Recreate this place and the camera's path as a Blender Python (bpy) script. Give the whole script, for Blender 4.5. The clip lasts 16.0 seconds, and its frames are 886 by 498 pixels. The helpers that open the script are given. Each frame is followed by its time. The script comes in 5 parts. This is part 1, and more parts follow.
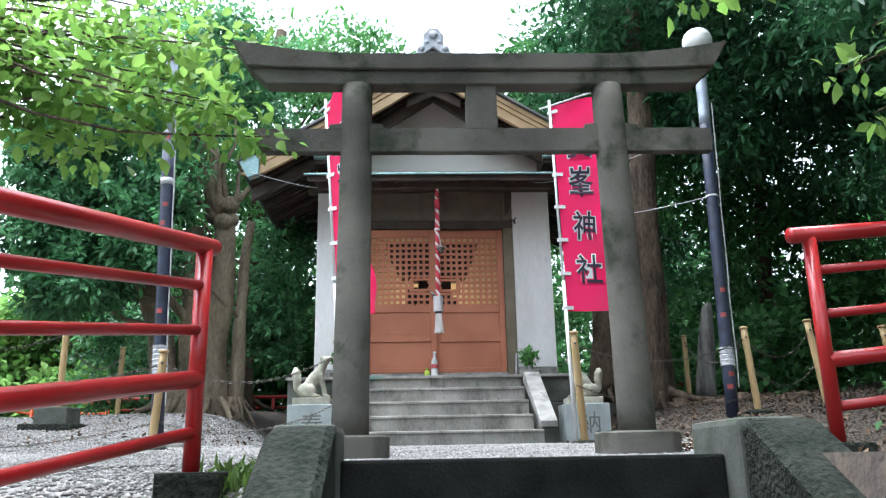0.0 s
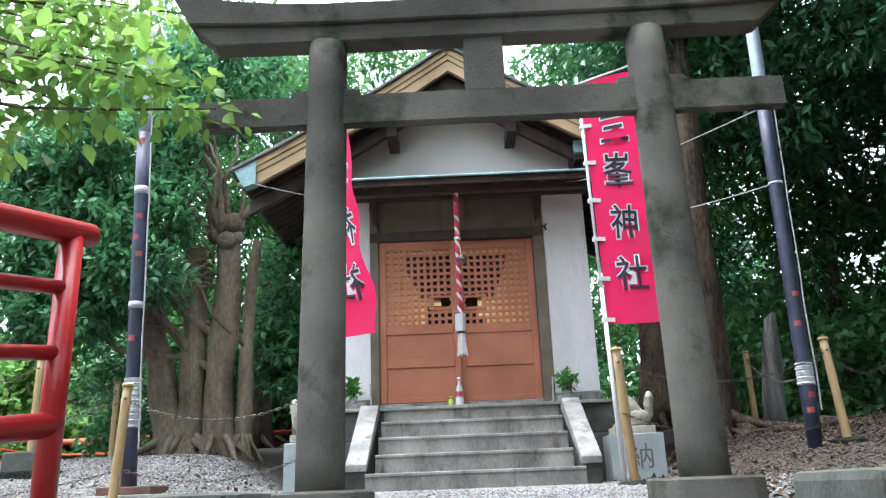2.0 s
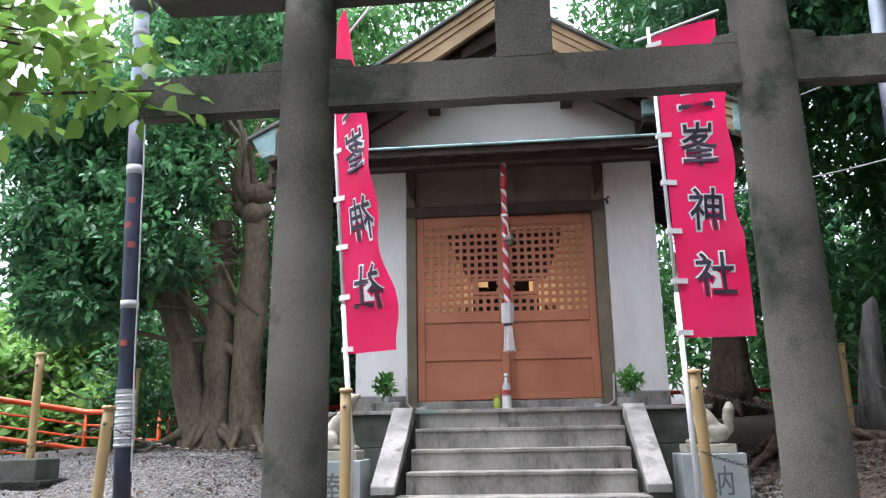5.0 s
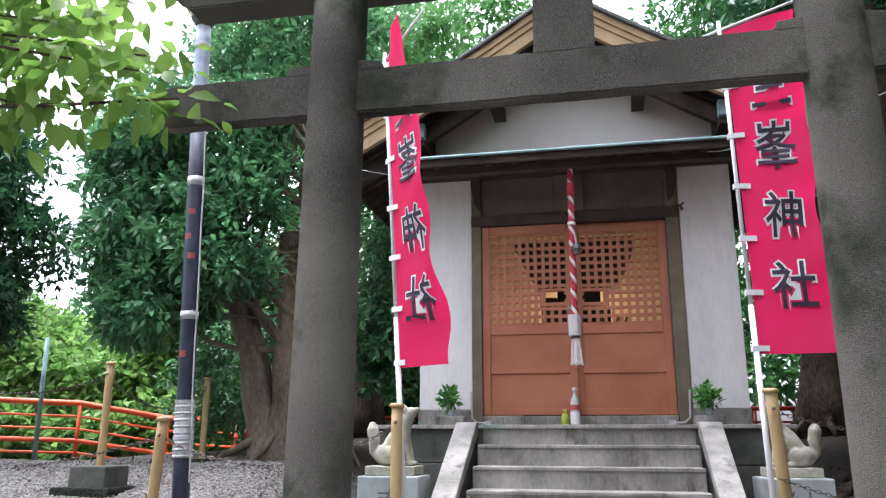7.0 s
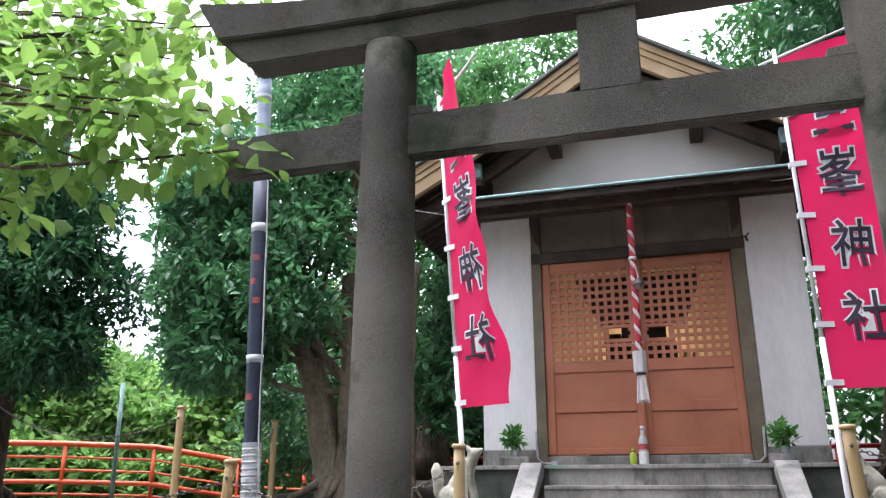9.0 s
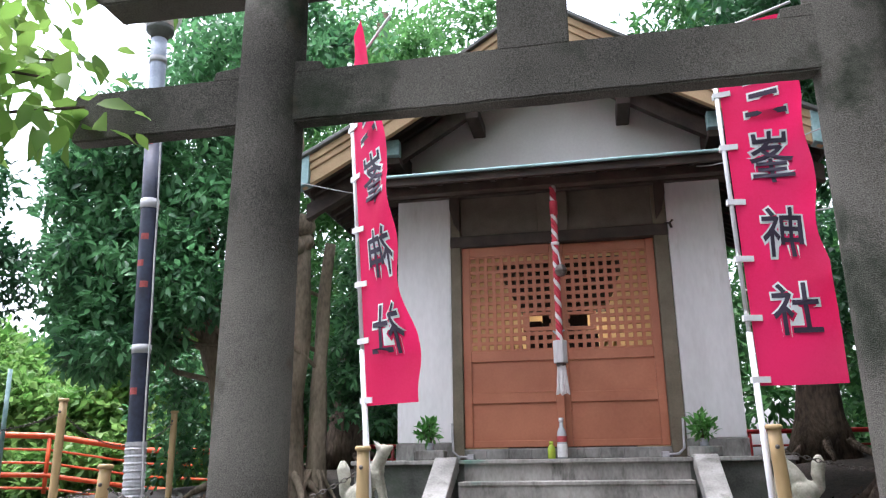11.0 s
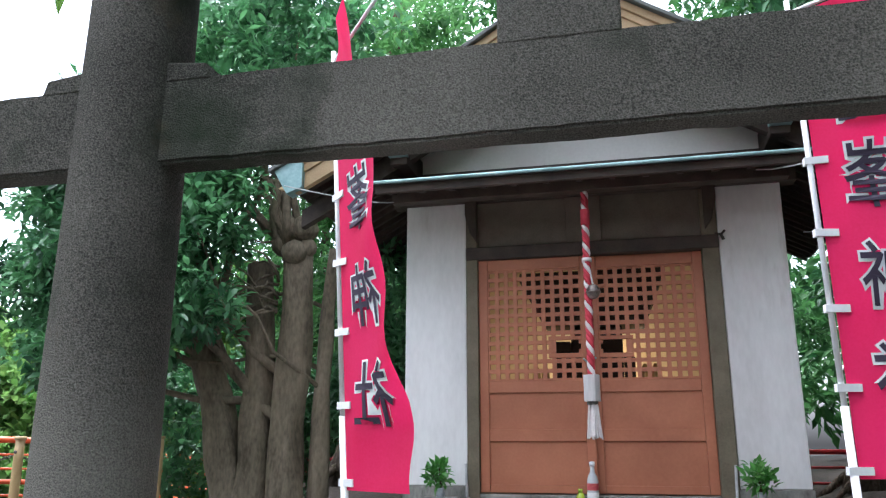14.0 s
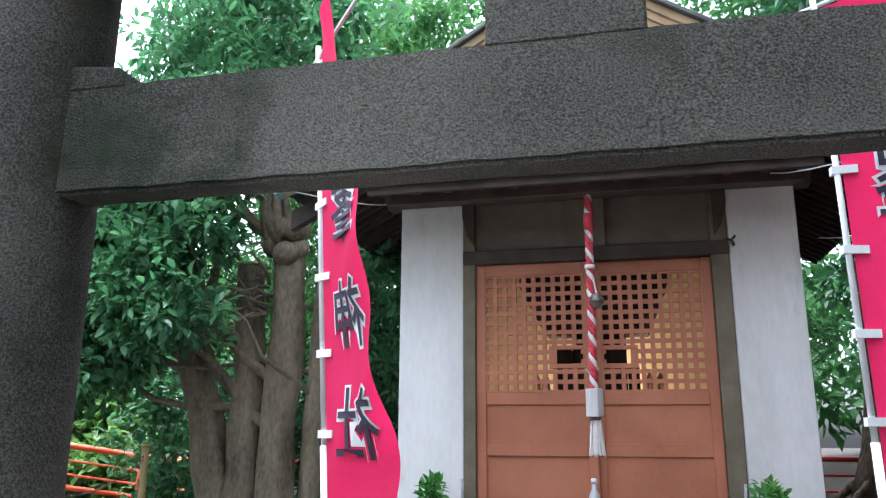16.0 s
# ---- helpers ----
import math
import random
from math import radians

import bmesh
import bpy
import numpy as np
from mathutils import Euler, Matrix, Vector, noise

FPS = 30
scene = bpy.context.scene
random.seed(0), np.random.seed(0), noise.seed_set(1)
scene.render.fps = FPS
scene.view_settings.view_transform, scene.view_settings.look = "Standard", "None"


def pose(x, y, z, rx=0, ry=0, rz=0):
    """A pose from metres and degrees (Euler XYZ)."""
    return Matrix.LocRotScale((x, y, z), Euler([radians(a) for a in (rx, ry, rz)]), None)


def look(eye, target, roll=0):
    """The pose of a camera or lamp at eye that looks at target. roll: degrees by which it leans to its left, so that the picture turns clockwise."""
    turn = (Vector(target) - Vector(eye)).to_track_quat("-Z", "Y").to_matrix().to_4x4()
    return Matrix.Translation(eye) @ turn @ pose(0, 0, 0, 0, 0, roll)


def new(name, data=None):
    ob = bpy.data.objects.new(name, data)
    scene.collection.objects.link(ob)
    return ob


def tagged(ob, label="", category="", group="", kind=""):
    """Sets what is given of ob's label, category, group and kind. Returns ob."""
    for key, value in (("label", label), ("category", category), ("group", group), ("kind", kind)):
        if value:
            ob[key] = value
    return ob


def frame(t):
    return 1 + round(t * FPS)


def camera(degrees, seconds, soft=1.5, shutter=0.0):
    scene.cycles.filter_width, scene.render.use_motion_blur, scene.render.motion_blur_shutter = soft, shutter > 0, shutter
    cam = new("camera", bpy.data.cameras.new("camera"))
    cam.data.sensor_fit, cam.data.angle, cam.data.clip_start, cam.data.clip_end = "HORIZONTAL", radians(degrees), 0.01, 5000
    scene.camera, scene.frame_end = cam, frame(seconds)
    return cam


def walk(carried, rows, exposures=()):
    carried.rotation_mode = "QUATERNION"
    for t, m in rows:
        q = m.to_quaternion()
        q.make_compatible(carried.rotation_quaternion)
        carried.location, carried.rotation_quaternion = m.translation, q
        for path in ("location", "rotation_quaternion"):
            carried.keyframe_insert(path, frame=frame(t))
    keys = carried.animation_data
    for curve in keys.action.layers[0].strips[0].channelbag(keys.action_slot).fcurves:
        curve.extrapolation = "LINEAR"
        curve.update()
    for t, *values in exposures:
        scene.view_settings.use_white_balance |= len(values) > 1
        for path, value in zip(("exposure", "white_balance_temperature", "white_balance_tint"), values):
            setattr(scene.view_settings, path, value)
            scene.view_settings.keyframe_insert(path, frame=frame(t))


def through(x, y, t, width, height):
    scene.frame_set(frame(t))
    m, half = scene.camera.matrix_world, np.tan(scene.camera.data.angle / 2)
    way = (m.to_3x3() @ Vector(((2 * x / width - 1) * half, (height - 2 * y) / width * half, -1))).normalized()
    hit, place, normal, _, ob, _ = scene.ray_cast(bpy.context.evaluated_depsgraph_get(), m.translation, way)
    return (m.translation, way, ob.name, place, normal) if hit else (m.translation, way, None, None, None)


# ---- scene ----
cam = camera(59.4, 16.0, soft=1.25)
PATH = [
    (0, (0.676, 1.177, -0.037), (0.752, 3.105, 0.488), -1.1),
    (0.5, (0.752, 1.385, -0.097), (0.772, 3.319, 0.414), -1.3),
    (1, (0.854, 1.681, -0.063), (0.823, 3.611, 0.46), -0.6),
    (1.5, (0.905, 2.044, -0.016), (0.844, 3.955, 0.571), -1.0),
    (2, (0.94, 2.293, 0.095), (0.91, 4.202, 0.688), -2.2),
    (2.5, (1.033, 2.465, 0.214), (0.956, 4.375, 0.804), -1.5),
    (3, (1.063, 2.669, 0.242), (0.903, 4.595, 0.757), -0.8),
    (3.5, (1.024, 2.821, 0.393), (0.851, 4.752, 0.883), -1.1),
    (6, (1.14, 3.415, 0.763), (0.907, 5.35, 1.212), -0.3),
    (6.5, (1.178, 3.441, 0.769), (0.844, 5.36, 1.222), 0.2),
    (7, (1.224, 3.442, 0.757), (0.827, 5.341, 1.245), 0.2),
    (7.5, (1.23, 3.436, 0.76), (0.794, 5.317, 1.28), -0.1),
    (8, (1.235, 3.43, 0.793), (0.773, 5.302, 1.324), -0.1),
    (8.5, (1.239, 3.428, 0.787), (0.74, 5.28, 1.351), -0.0),
    (9, (1.265, 3.427, 0.754), (0.717, 5.26, 1.338), -0.1),
    (9.5, (1.288, 3.449, 0.775), (0.783, 5.298, 1.344), -0.3),
    (10, (1.288, 3.547, 0.767), (0.847, 5.416, 1.325), -0.4),
    (12.5, (1.185, 4.302, 1.189), (0.848, 6.208, 1.691), -1.0),
    (13, (1.183, 4.427, 1.244), (0.851, 6.336, 1.742), -0.9),
    (13.5, (1.255, 4.553, 1.341), (0.884, 6.454, 1.843), -0.5),
    (14, (1.213, 4.689, 1.4), (0.772, 6.577, 1.887), 0.0),
    (14.5, (1.116, 4.848, 1.491), (0.662, 6.734, 1.978), 0.2),
    (15, (1.09, 4.928, 1.548), (0.681, 6.827, 2.026), -0.1),
    (15.5, (1.125, 4.962, 1.566), (0.706, 6.86, 2.037), -0.1),
    (16, (1.191, 4.958, 1.562), (0.746, 6.851, 2.031), 0.3),
]
walk(cam, [(t, look(eye, target, roll)) for t, eye, target, roll in PATH], [(0, 0.5, 5750, 9), (1.5, 0.64, 5750, 10), (2.5, 0.6, 5800, 11), (3.5, 0.48, 5850, 12), (6.0, 0.3, 6000, 19), (9.0, 0.3, 6000, 19), (12.5, 0.34, 5900, 17), (13.5, 0.34, 5800, 15), (14.5, 0.24, 5700, 12), (15.5, 0.5, 5600, 12), (16, 0.5, 5600, 12)])

# ---- light ----
world = bpy.data.worlds.new("sky_world")
scene.world = world
world.use_nodes = True
wn = world.node_tree.nodes
sky = wn.new("ShaderNodeTexSky")
sky.sky_type = "NISHITA"
sky.sun_disc = False
sky.sun_elevation, sky.sun_rotation = radians(78), radians(275)
sky.altitude, sky.air_density, sky.dust_density, sky.ozone_density = 50, 1.0, 6.0, 1.0
wn["Background"].inputs["Strength"].default_value = 0.15
veil = wn.new("ShaderNodeHueSaturation")  # thin even cloud over the whole sky
veil.inputs["Saturation"].default_value, veil.inputs["Value"].default_value = 0.22, 4.0
world.node_tree.links.new(sky.outputs["Color"], veil.inputs["Color"])
world.node_tree.links.new(veil.outputs["Color"], wn["Background"].inputs["Color"])

sun_data = bpy.data.lights.new("sun", "SUN")
sun_data.energy, sun_data.angle, sun_data.color = 0.9, radians(40), (1.0, 0.96, 0.9)
sun_ob = new("sun", sun_data)
sun_ob.matrix_world = look((-5, 8.5, 25), (0, 8, 0))


# ---- materials ----
def material(name, dark, light, scale=6.0, fine=60.0, rough=0.8, bump=0.25, metal=0.0, contrast=0.35, island=0.0, stretch=(1, 1, 1), depth=0.01, gloss=0.5):
    """Two scales of colour variation and a fine relief, in world metres."""
    m = bpy.data.materials.new(name)
    m.use_nodes = True
    nt = m.node_tree
    n, l = nt.nodes, nt.links
    b = n["Principled BSDF"]
    geo = n.new("ShaderNodeNewGeometry")
    mp = n.new("ShaderNodeMapping")
    mp.inputs["Scale"].default_value = stretch
    l.new(geo.outputs["Position"], mp.inputs["Vector"])
    big, small = n.new("ShaderNodeTexNoise"), n.new("ShaderNodeTexNoise")
    for t, s, d in ((big, scale, 5), (small, fine, 3)):
        t.inputs["Scale"].default_value, t.inputs["Detail"].default_value = s, d
        l.new(mp.outputs["Vector"], t.inputs["Vector"])
    mix = n.new("ShaderNodeMath")
    mix.operation = "MULTIPLY_ADD"
    l.new(small.outputs["Fac"], mix.inputs[0])
    mix.inputs[1].default_value = contrast
    l.new(big.outputs["Fac"], mix.inputs[2])
    last = mix
    if island:
        add = n.new("ShaderNodeMath")
        add.operation = "MULTIPLY_ADD"
        l.new(geo.outputs["Random Per Island"], add.inputs[0])
        add.inputs[1].default_value = island
        l.new(mix.outputs[0], add.inputs[2])
        last = add
    mr = n.new("ShaderNodeMapRange")
    mid, half = 0.5 + 0.5 * contrast + 0.5 * island, 0.2 * math.hypot(1, contrast) + 0.42 * island
    mr.inputs["From Min"].default_value, mr.inputs["From Max"].default_value = mid - half, mid + half
    l.new(last.outputs[0], mr.inputs["Value"])
    ramp = n.new("ShaderNodeMix")
    ramp.data_type = "RGBA"
    ramp.inputs[6].default_value, ramp.inputs[7].default_value = (*dark, 1), (*light, 1)
    l.new(mr.outputs["Result"], ramp.inputs[0])
    l.new(ramp.outputs[2], b.inputs["Base Color"])
    b.inputs["Roughness"].default_value, b.inputs["Metallic"].default_value = rough, metal
    b.inputs["Specular IOR Level"].default_value = gloss
    if bump:
        bp = n.new("ShaderNodeBump")
        bp.inputs["Strength"].default_value, bp.inputs["Distance"].default_value = bump, depth
        l.new(mix.outputs[0], bp.inputs["Height"])
        l.new(bp.outputs["Normal"], b.inputs["Normal"])
    return m


def leafy(name, dark, light, rough=0.42, through=0.35, gloss=0.3):
    """Leaves: each its own green, with light coming through the blade."""
    m = bpy.data.materials.new(name)
    m.use_nodes = True
    n, l = m.node_tree.nodes, m.node_tree.links
    b, out = n["Principled BSDF"], n["Material Output"]
    geo = n.new("ShaderNodeNewGeometry")
    noise_tex = n.new("ShaderNodeTexNoise")
    noise_tex.inputs["Scale"].default_value = 2.4
    l.new(geo.outputs["Position"], noise_tex.inputs["Vector"])
    f = n.new("ShaderNodeMath")
    f.operation = "MULTIPLY_ADD"
    l.new(noise_tex.outputs["Fac"], f.inputs[0])
    f.inputs[1].default_value = 1.5
    half = n.new("ShaderNodeMath")
    half.operation = "MULTIPLY"
    half.inputs[1].default_value = 0.55
    l.new(geo.outputs["Random Per Island"], half.inputs[0])
    l.new(half.outputs[0], f.inputs[2])
    mr = n.new("ShaderNodeMapRange")
    mr.inputs["From Min"].default_value, mr.inputs["From Max"].default_value = 0.6, 1.55
    l.new(f.outputs[0], mr.inputs["Value"])
    mix = n.new("ShaderNodeMix")
    mix.data_type = "RGBA"
    mix.inputs[6].default_value, mix.inputs[7].default_value = (*dark, 1), (*light, 1)
    l.new(mr.outputs["Result"], mix.inputs[0])
    l.new(mix.outputs[2], b.inputs["Base Color"])
    b.inputs["Roughness"].default_value = rough
    b.inputs["Specular IOR Level"].default_value = gloss
    tr = n.new("ShaderNodeBsdfTranslucent")
    l.new(mix.outputs[2], tr.inputs["Color"])
    ms = n.new("ShaderNodeMixShader")
    ms.inputs[0].default_value = through
    l.new(b.outputs[0], ms.inputs[1])
    l.new(tr.outputs[0], ms.inputs[2])
    l.new(ms.outputs[0], out.inputs["Surface"])
    return m


TORII = material("weathered_granite", (0.035, 0.034, 0.029), (0.185, 0.175, 0.15), 1.6, 320.0, 0.92, 0.8, contrast=1.2, depth=0.006, gloss=0.15)
CONCRETE = material("mossy_concrete", (0.105, 0.102, 0.088), (0.33, 0.32, 0.29), 3.5, 45.0, 0.88, 0.3, stretch=(1, 1, 0.5))
BLOCKWALL = material("dark_block_wall", (0.045, 0.049, 0.041), (0.115, 0.12, 0.104), 4.0, 60.0, 0.9, 0.6, gloss=0.2)
PALE_STONE = material("pale_cheek_stone", (0.15, 0.148, 0.135), (0.33, 0.325, 0.3), 5.0, 60.0, 0.85, 0.3)
# Mossy stone, its colour lowered further to carry the shade of the foreground.
SHADED_STONE = material("mossy_shaded_stone", (0.008, 0.011, 0.008), (0.036, 0.04, 0.032), 5.0, 38.0, 0.9, 1.0, contrast=0.9, depth=0.035, gloss=0.1)
# Step stone, near black: the shade over the stairs is put into the colour.
SHADED_STEP = material("shaded_step_stone", (0.005, 0.0055, 0.005), (0.019, 0.02, 0.018), 4.0, 70.0, 0.85, 0.6, depth=0.02, gloss=0.1)
PLASTER = material("white_plaster", (0.56, 0.55, 0.53), (0.74, 0.73, 0.71), 1.6, 30.0, 0.85, 0.12, stretch=(1, 1, 0.35))
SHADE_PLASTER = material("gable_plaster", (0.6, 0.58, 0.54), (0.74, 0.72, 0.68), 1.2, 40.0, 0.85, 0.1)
DOOR_PAINT = material("terracotta_door_paint", (0.31, 0.105, 0.05), (0.42, 0.155, 0.078), 2.0, 50.0, 0.55, 0.06)
DARK_WOOD = material("dark_brown_wood", (0.022, 0.015, 0.011), (0.07, 0.048, 0.035), 5.0, 70.0, 0.7, 0.2)
OLIVE_WOOD = material("olive_brown_post", (0.09, 0.075, 0.045), (0.17, 0.14, 0.09), 5.0, 70.0, 0.7, 0.2)
BOARD_WOOD = material("grey_brown_board", (0.09, 0.075, 0.055), (0.17, 0.14, 0.105), 4.0, 80.0, 0.75, 0.2)
TAN_WOOD = material("tan_bargeboard_wood", (0.33, 0.22, 0.11), (0.5, 0.36, 0.2), 3.0, 70.0, 0.65, 0.15)
COPPER = material("verdigris_copper", (0.15, 0.27, 0.26), (0.32, 0.47, 0.47), 5.0, 40.0, 0.5, 0.08, metal=0.25)
ROOF = material("dark_copper_roof", (0.05, 0.055, 0.05), (0.12, 0.13, 0.115), 4.0, 60.0, 0.55, 0.2)
TILE = material("grey_ridge_tile", (0.22, 0.24, 0.26), (0.42, 0.44, 0.46), 8.0, 80.0, 0.55, 0.2)
RED = material("red_rail_paint", (0.25, 0.008, 0.01), (0.37, 0.015, 0.015), 3.0, 60.0, 0.28, 0.05)
ORANGE = material("orange_red_rail_paint", (0.62, 0.075, 0.02), (0.78, 0.12, 0.03), 3.0, 60.0, 0.4, 0.05)
BARK = material("brown_bark", (0.03, 0.022, 0.016), (0.14, 0.105, 0.075), 5.0, 30.0, 0.9, 1.0, stretch=(1, 1, 0.3), contrast=0.7, depth=0.06, gloss=0.2)
GREY_BARK = material("grey_brown_bark", (0.085, 0.07, 0.048), (0.27, 0.22, 0.155), 3.0, 34.0, 0.85, 0.6, stretch=(1, 1, 0.4), contrast=0.6, depth=0.025, gloss=0.2)
LEAF_DARK = leafy("dark_evergreen_leaf", (0.014, 0.055, 0.024), (0.075, 0.22, 0.085), 0.4, 0.3)
LEAF_GLOSSY = leafy("glossy_evergreen_leaf", (0.028, 0.1, 0.042), (0.18, 0.44, 0.18), 0.33, 0.44, 0.5)
LEAF_MID = leafy("mid_green_leaf", (0.025, 0.095, 0.03), (0.11, 0.28, 0.08), 0.5, 0.42)
LEAF_LIGHT = leafy("fresh_green_leaf", (0.11, 0.23, 0.04), (0.27, 0.43, 0.1), 0.45, 0.62)
LEAF_SPRIG = leafy("bright_sprig_leaf", (0.05, 0.19, 0.035), (0.15, 0.4, 0.09), 0.35, 0.35, 0.5)
LEAF_LIT = leafy("sky_lit_leaf", (0.045, 0.15, 0.04), (0.17, 0.37, 0.12), 0.45, 0.5)
LEAF_BANK = leafy("sunny_creeper_leaf", (0.08, 0.22, 0.04), (0.3, 0.48, 0.15), 0.45, 0.55)



def stain(m, colour, scale, lo, hi, stretch=(1, 1, 1)):
    """Patches of another colour with ragged edges: moss, verdigris run-off, grime."""
    n, l = m.node_tree.nodes, m.node_tree.links
    b = n["Principled BSDF"]
    was = b.inputs["Base Color"].links[0].from_socket
    geo, mp, nz = n.new("ShaderNodeNewGeometry"), n.new("ShaderNodeMapping"), n.new("ShaderNodeTexNoise")
    mp.inputs["Scale"].default_value = stretch
    mp.inputs["Location"].default_value = (3.7, 1.9, 5.3)
    nz.inputs["Scale"].default_value, nz.inputs["Detail"].default_value, nz.inputs["Roughness"].default_value = scale, 7, 0.65
    l.new(geo.outputs["Position"], mp.inputs["Vector"])
    l.new(mp.outputs["Vector"], nz.inputs["Vector"])
    mr, mx = n.new("ShaderNodeMapRange"), n.new("ShaderNodeMix")
    mr.inputs["From Min"].default_value, mr.inputs["From Max"].default_value = lo, hi
    mx.data_type = "RGBA"
    l.new(nz.outputs["Fac"], mr.inputs["Value"])
    l.new(mr.outputs["Result"], mx.inputs[0])
    l.new(was, mx.inputs[6])
    mx.inputs[7].default_value = (*colour, 1)
    l.new(mx.outputs[2], b.inputs["Base Color"])


stain(CONCRETE, (0.13, 0.21, 0.17), 1.7, 0.58, 0.72, (1, 1, 1.5))
stain(CONCRETE, (0.055, 0.052, 0.042), 5.0, 0.56, 0.7, (1, 1, 0.3))
stain(TORII, (0.022, 0.03, 0.018), 2.6, 0.52, 0.68)
stain(TORII, (0.1, 0.075, 0.05), 3.3, 0.6, 0.75)
stain(PLASTER, (0.42, 0.39, 0.35), 3.0, 0.58, 0.78, (1, 1, 0.22))
stain(PALE_STONE, (0.09, 0.09, 0.075), 6.0, 0.55, 0.7)
stain(BLOCKWALL, (0.05, 0.065, 0.045), 3.0, 0.5, 0.68)

# ---- mesh helpers ----
def mesh_object(name, bm, mat, smooth=False):
    me = bpy.data.meshes.new(name)
    bm.normal_update()
    bm.to_mesh(me)
    bm.free()
    for mm in (mat if isinstance(mat, (list, tuple)) else [mat]):
        me.materials.append(mm)
    if smooth:
        me.polygons.foreach_set("use_smooth", [True] * len(me.polygons))
    return new(name, me)


def thing(name, label, category, at=(0, 0, 0), group="", kind=""):
    e = new(name)
    e.empty_display_size = 0.1
    e.matrix_basis = Matrix.Translation(at)
    return tagged(e, label, category, group, kind)


def child(ob, parent):
    ob.parent = parent
    if parent.type == "EMPTY":
        ob.matrix_parent_inverse = Matrix.Translation(parent.location).inverted()
    return ob


def part(name, bm, mat, parent, label="", smooth=False, kind=""):
    return tagged(child(mesh_object(name, bm, mat, smooth), parent), label, kind=kind)


def single(name, bm, mat, label, category, group="", kind="", smooth=False):
    return tagged(mesh_object(name, bm, mat, smooth), label, category, group, kind)


def box(bm, x0, y0, z0, x1, y1, z1, bevel=0.0, m=None):
    r = bmesh.ops.create_cube(bm, size=1.0)
    vs = r["verts"]
    mat = Matrix.Translation(((x0 + x1) / 2, (y0 + y1) / 2, (z0 + z1) / 2)) @ Matrix.Diagonal((x1 - x0, y1 - y0, z1 - z0, 1))
    bmesh.ops.transform(bm, matrix=(m or Matrix()) @ mat, verts=vs)
    if bevel:
        es = list({e for v in vs for e in v.link_edges})
        bmesh.ops.bevel(bm, geom=es, offset=bevel, segments=1 if bevel < 0.008 else 2, affect="EDGES", profile=0.6)
    return bm


def abox(*a, **k):
    return box(bmesh.new(), *a, **k)


def prism(bm, profile, axis, a, b, bevel=0.0):
    """A profile of 2D points drawn out along an axis from a to b."""
    def p3(u, v, w):
        return {"x": (w, u, v), "y": (u, w, v), "z": (u, v, w)}[axis]
    lo = [bm.verts.new(p3(u, v, a)) for u, v in profile]
    hi = [bm.verts.new(p3(u, v, b)) for u, v in profile]
    n = len(profile)
    fs = [bm.faces.new(lo), bm.faces.new(hi[::-1])]
    fs += [bm.faces.new((lo[i], hi[i], hi[(i + 1) % n], lo[(i + 1) % n])) for i in range(n)]
    bmesh.ops.recalc_face_normals(bm, faces=fs)
    if bevel:
        bmesh.ops.bevel(bm, geom=list({e for f in fs for e in f.edges}), offset=bevel, segments=1, affect="EDGES")
    return bm


def tube(bm, pts, radii, seg=10, caps=True, wobble=0.0, seed=0):
    """A round bar through points; radii is one number or one for each point."""
    pts = [Vector(p) for p in pts]
    if not isinstance(radii, (list, tuple)):
        radii = [radii] * len(pts)
    rings, up = [], Vector((0.31, 0.17, 0.94))
    for i, p in enumerate(pts):
        d = (pts[min(i + 1, len(pts) - 1)] - pts[max(i - 1, 0)]).normalized()
        s = d.cross(up)
        if s.length < 0.05:
            s = d.cross(Vector((1, 0.2, 0)))
        s.normalize()
        u = s.cross(d)
        up = u
        ring = []
        for k in range(seg):
            a = 2 * math.pi * k / seg
            r = radii[i]
            if wobble:
                r *= 1 + wobble * noise.noise((math.cos(a) * 1.3 + seed, math.sin(a) * 1.3, i * 0.35 + seed))
            ring.append(bm.verts.new(p + (s * math.cos(a) + u * math.sin(a)) * r))
        rings.append(ring)
    for a, b in zip(rings, rings[1:]):
        for k in range(seg):
            bm.faces.new((a[k], a[(k + 1) % seg], b[(k + 1) % seg], b[k]))
    if caps:
        bm.faces.new(rings[0][::-1])
        bm.faces.new(rings[-1])
    return bm


def lathe(bm, profile, at=(0, 0, 0), seg=16):
    rings = []
    for r, z in profile:
        rings.append([bm.verts.new((at[0] + r * math.cos(2 * math.pi * k / seg), at[1] + r * math.sin(2 * math.pi * k / seg), at[2] + z)) for k in range(seg)])
    for a, b in zip(rings, rings[1:]):
        for k in range(seg):
            bm.faces.new((a[k], a[(k + 1) % seg], b[(k + 1) % seg], b[k]))
    bm.faces.new(rings[0][::-1])
    bm.faces.new(rings[-1])
    return bm


def smoothstep(a, b, x):
    t = np.clip((x - a) / (b - a), 0, 1)
    return t * t * (3 - 2 * t)


# ---- ground and stairs ----
STAIR_L, STAIR_R, TOP_Y, TOP_Z, RISE, TREAD, STEPS = 0.365, 1.985, 4.53, -0.03, 0.18, 0.33, 9


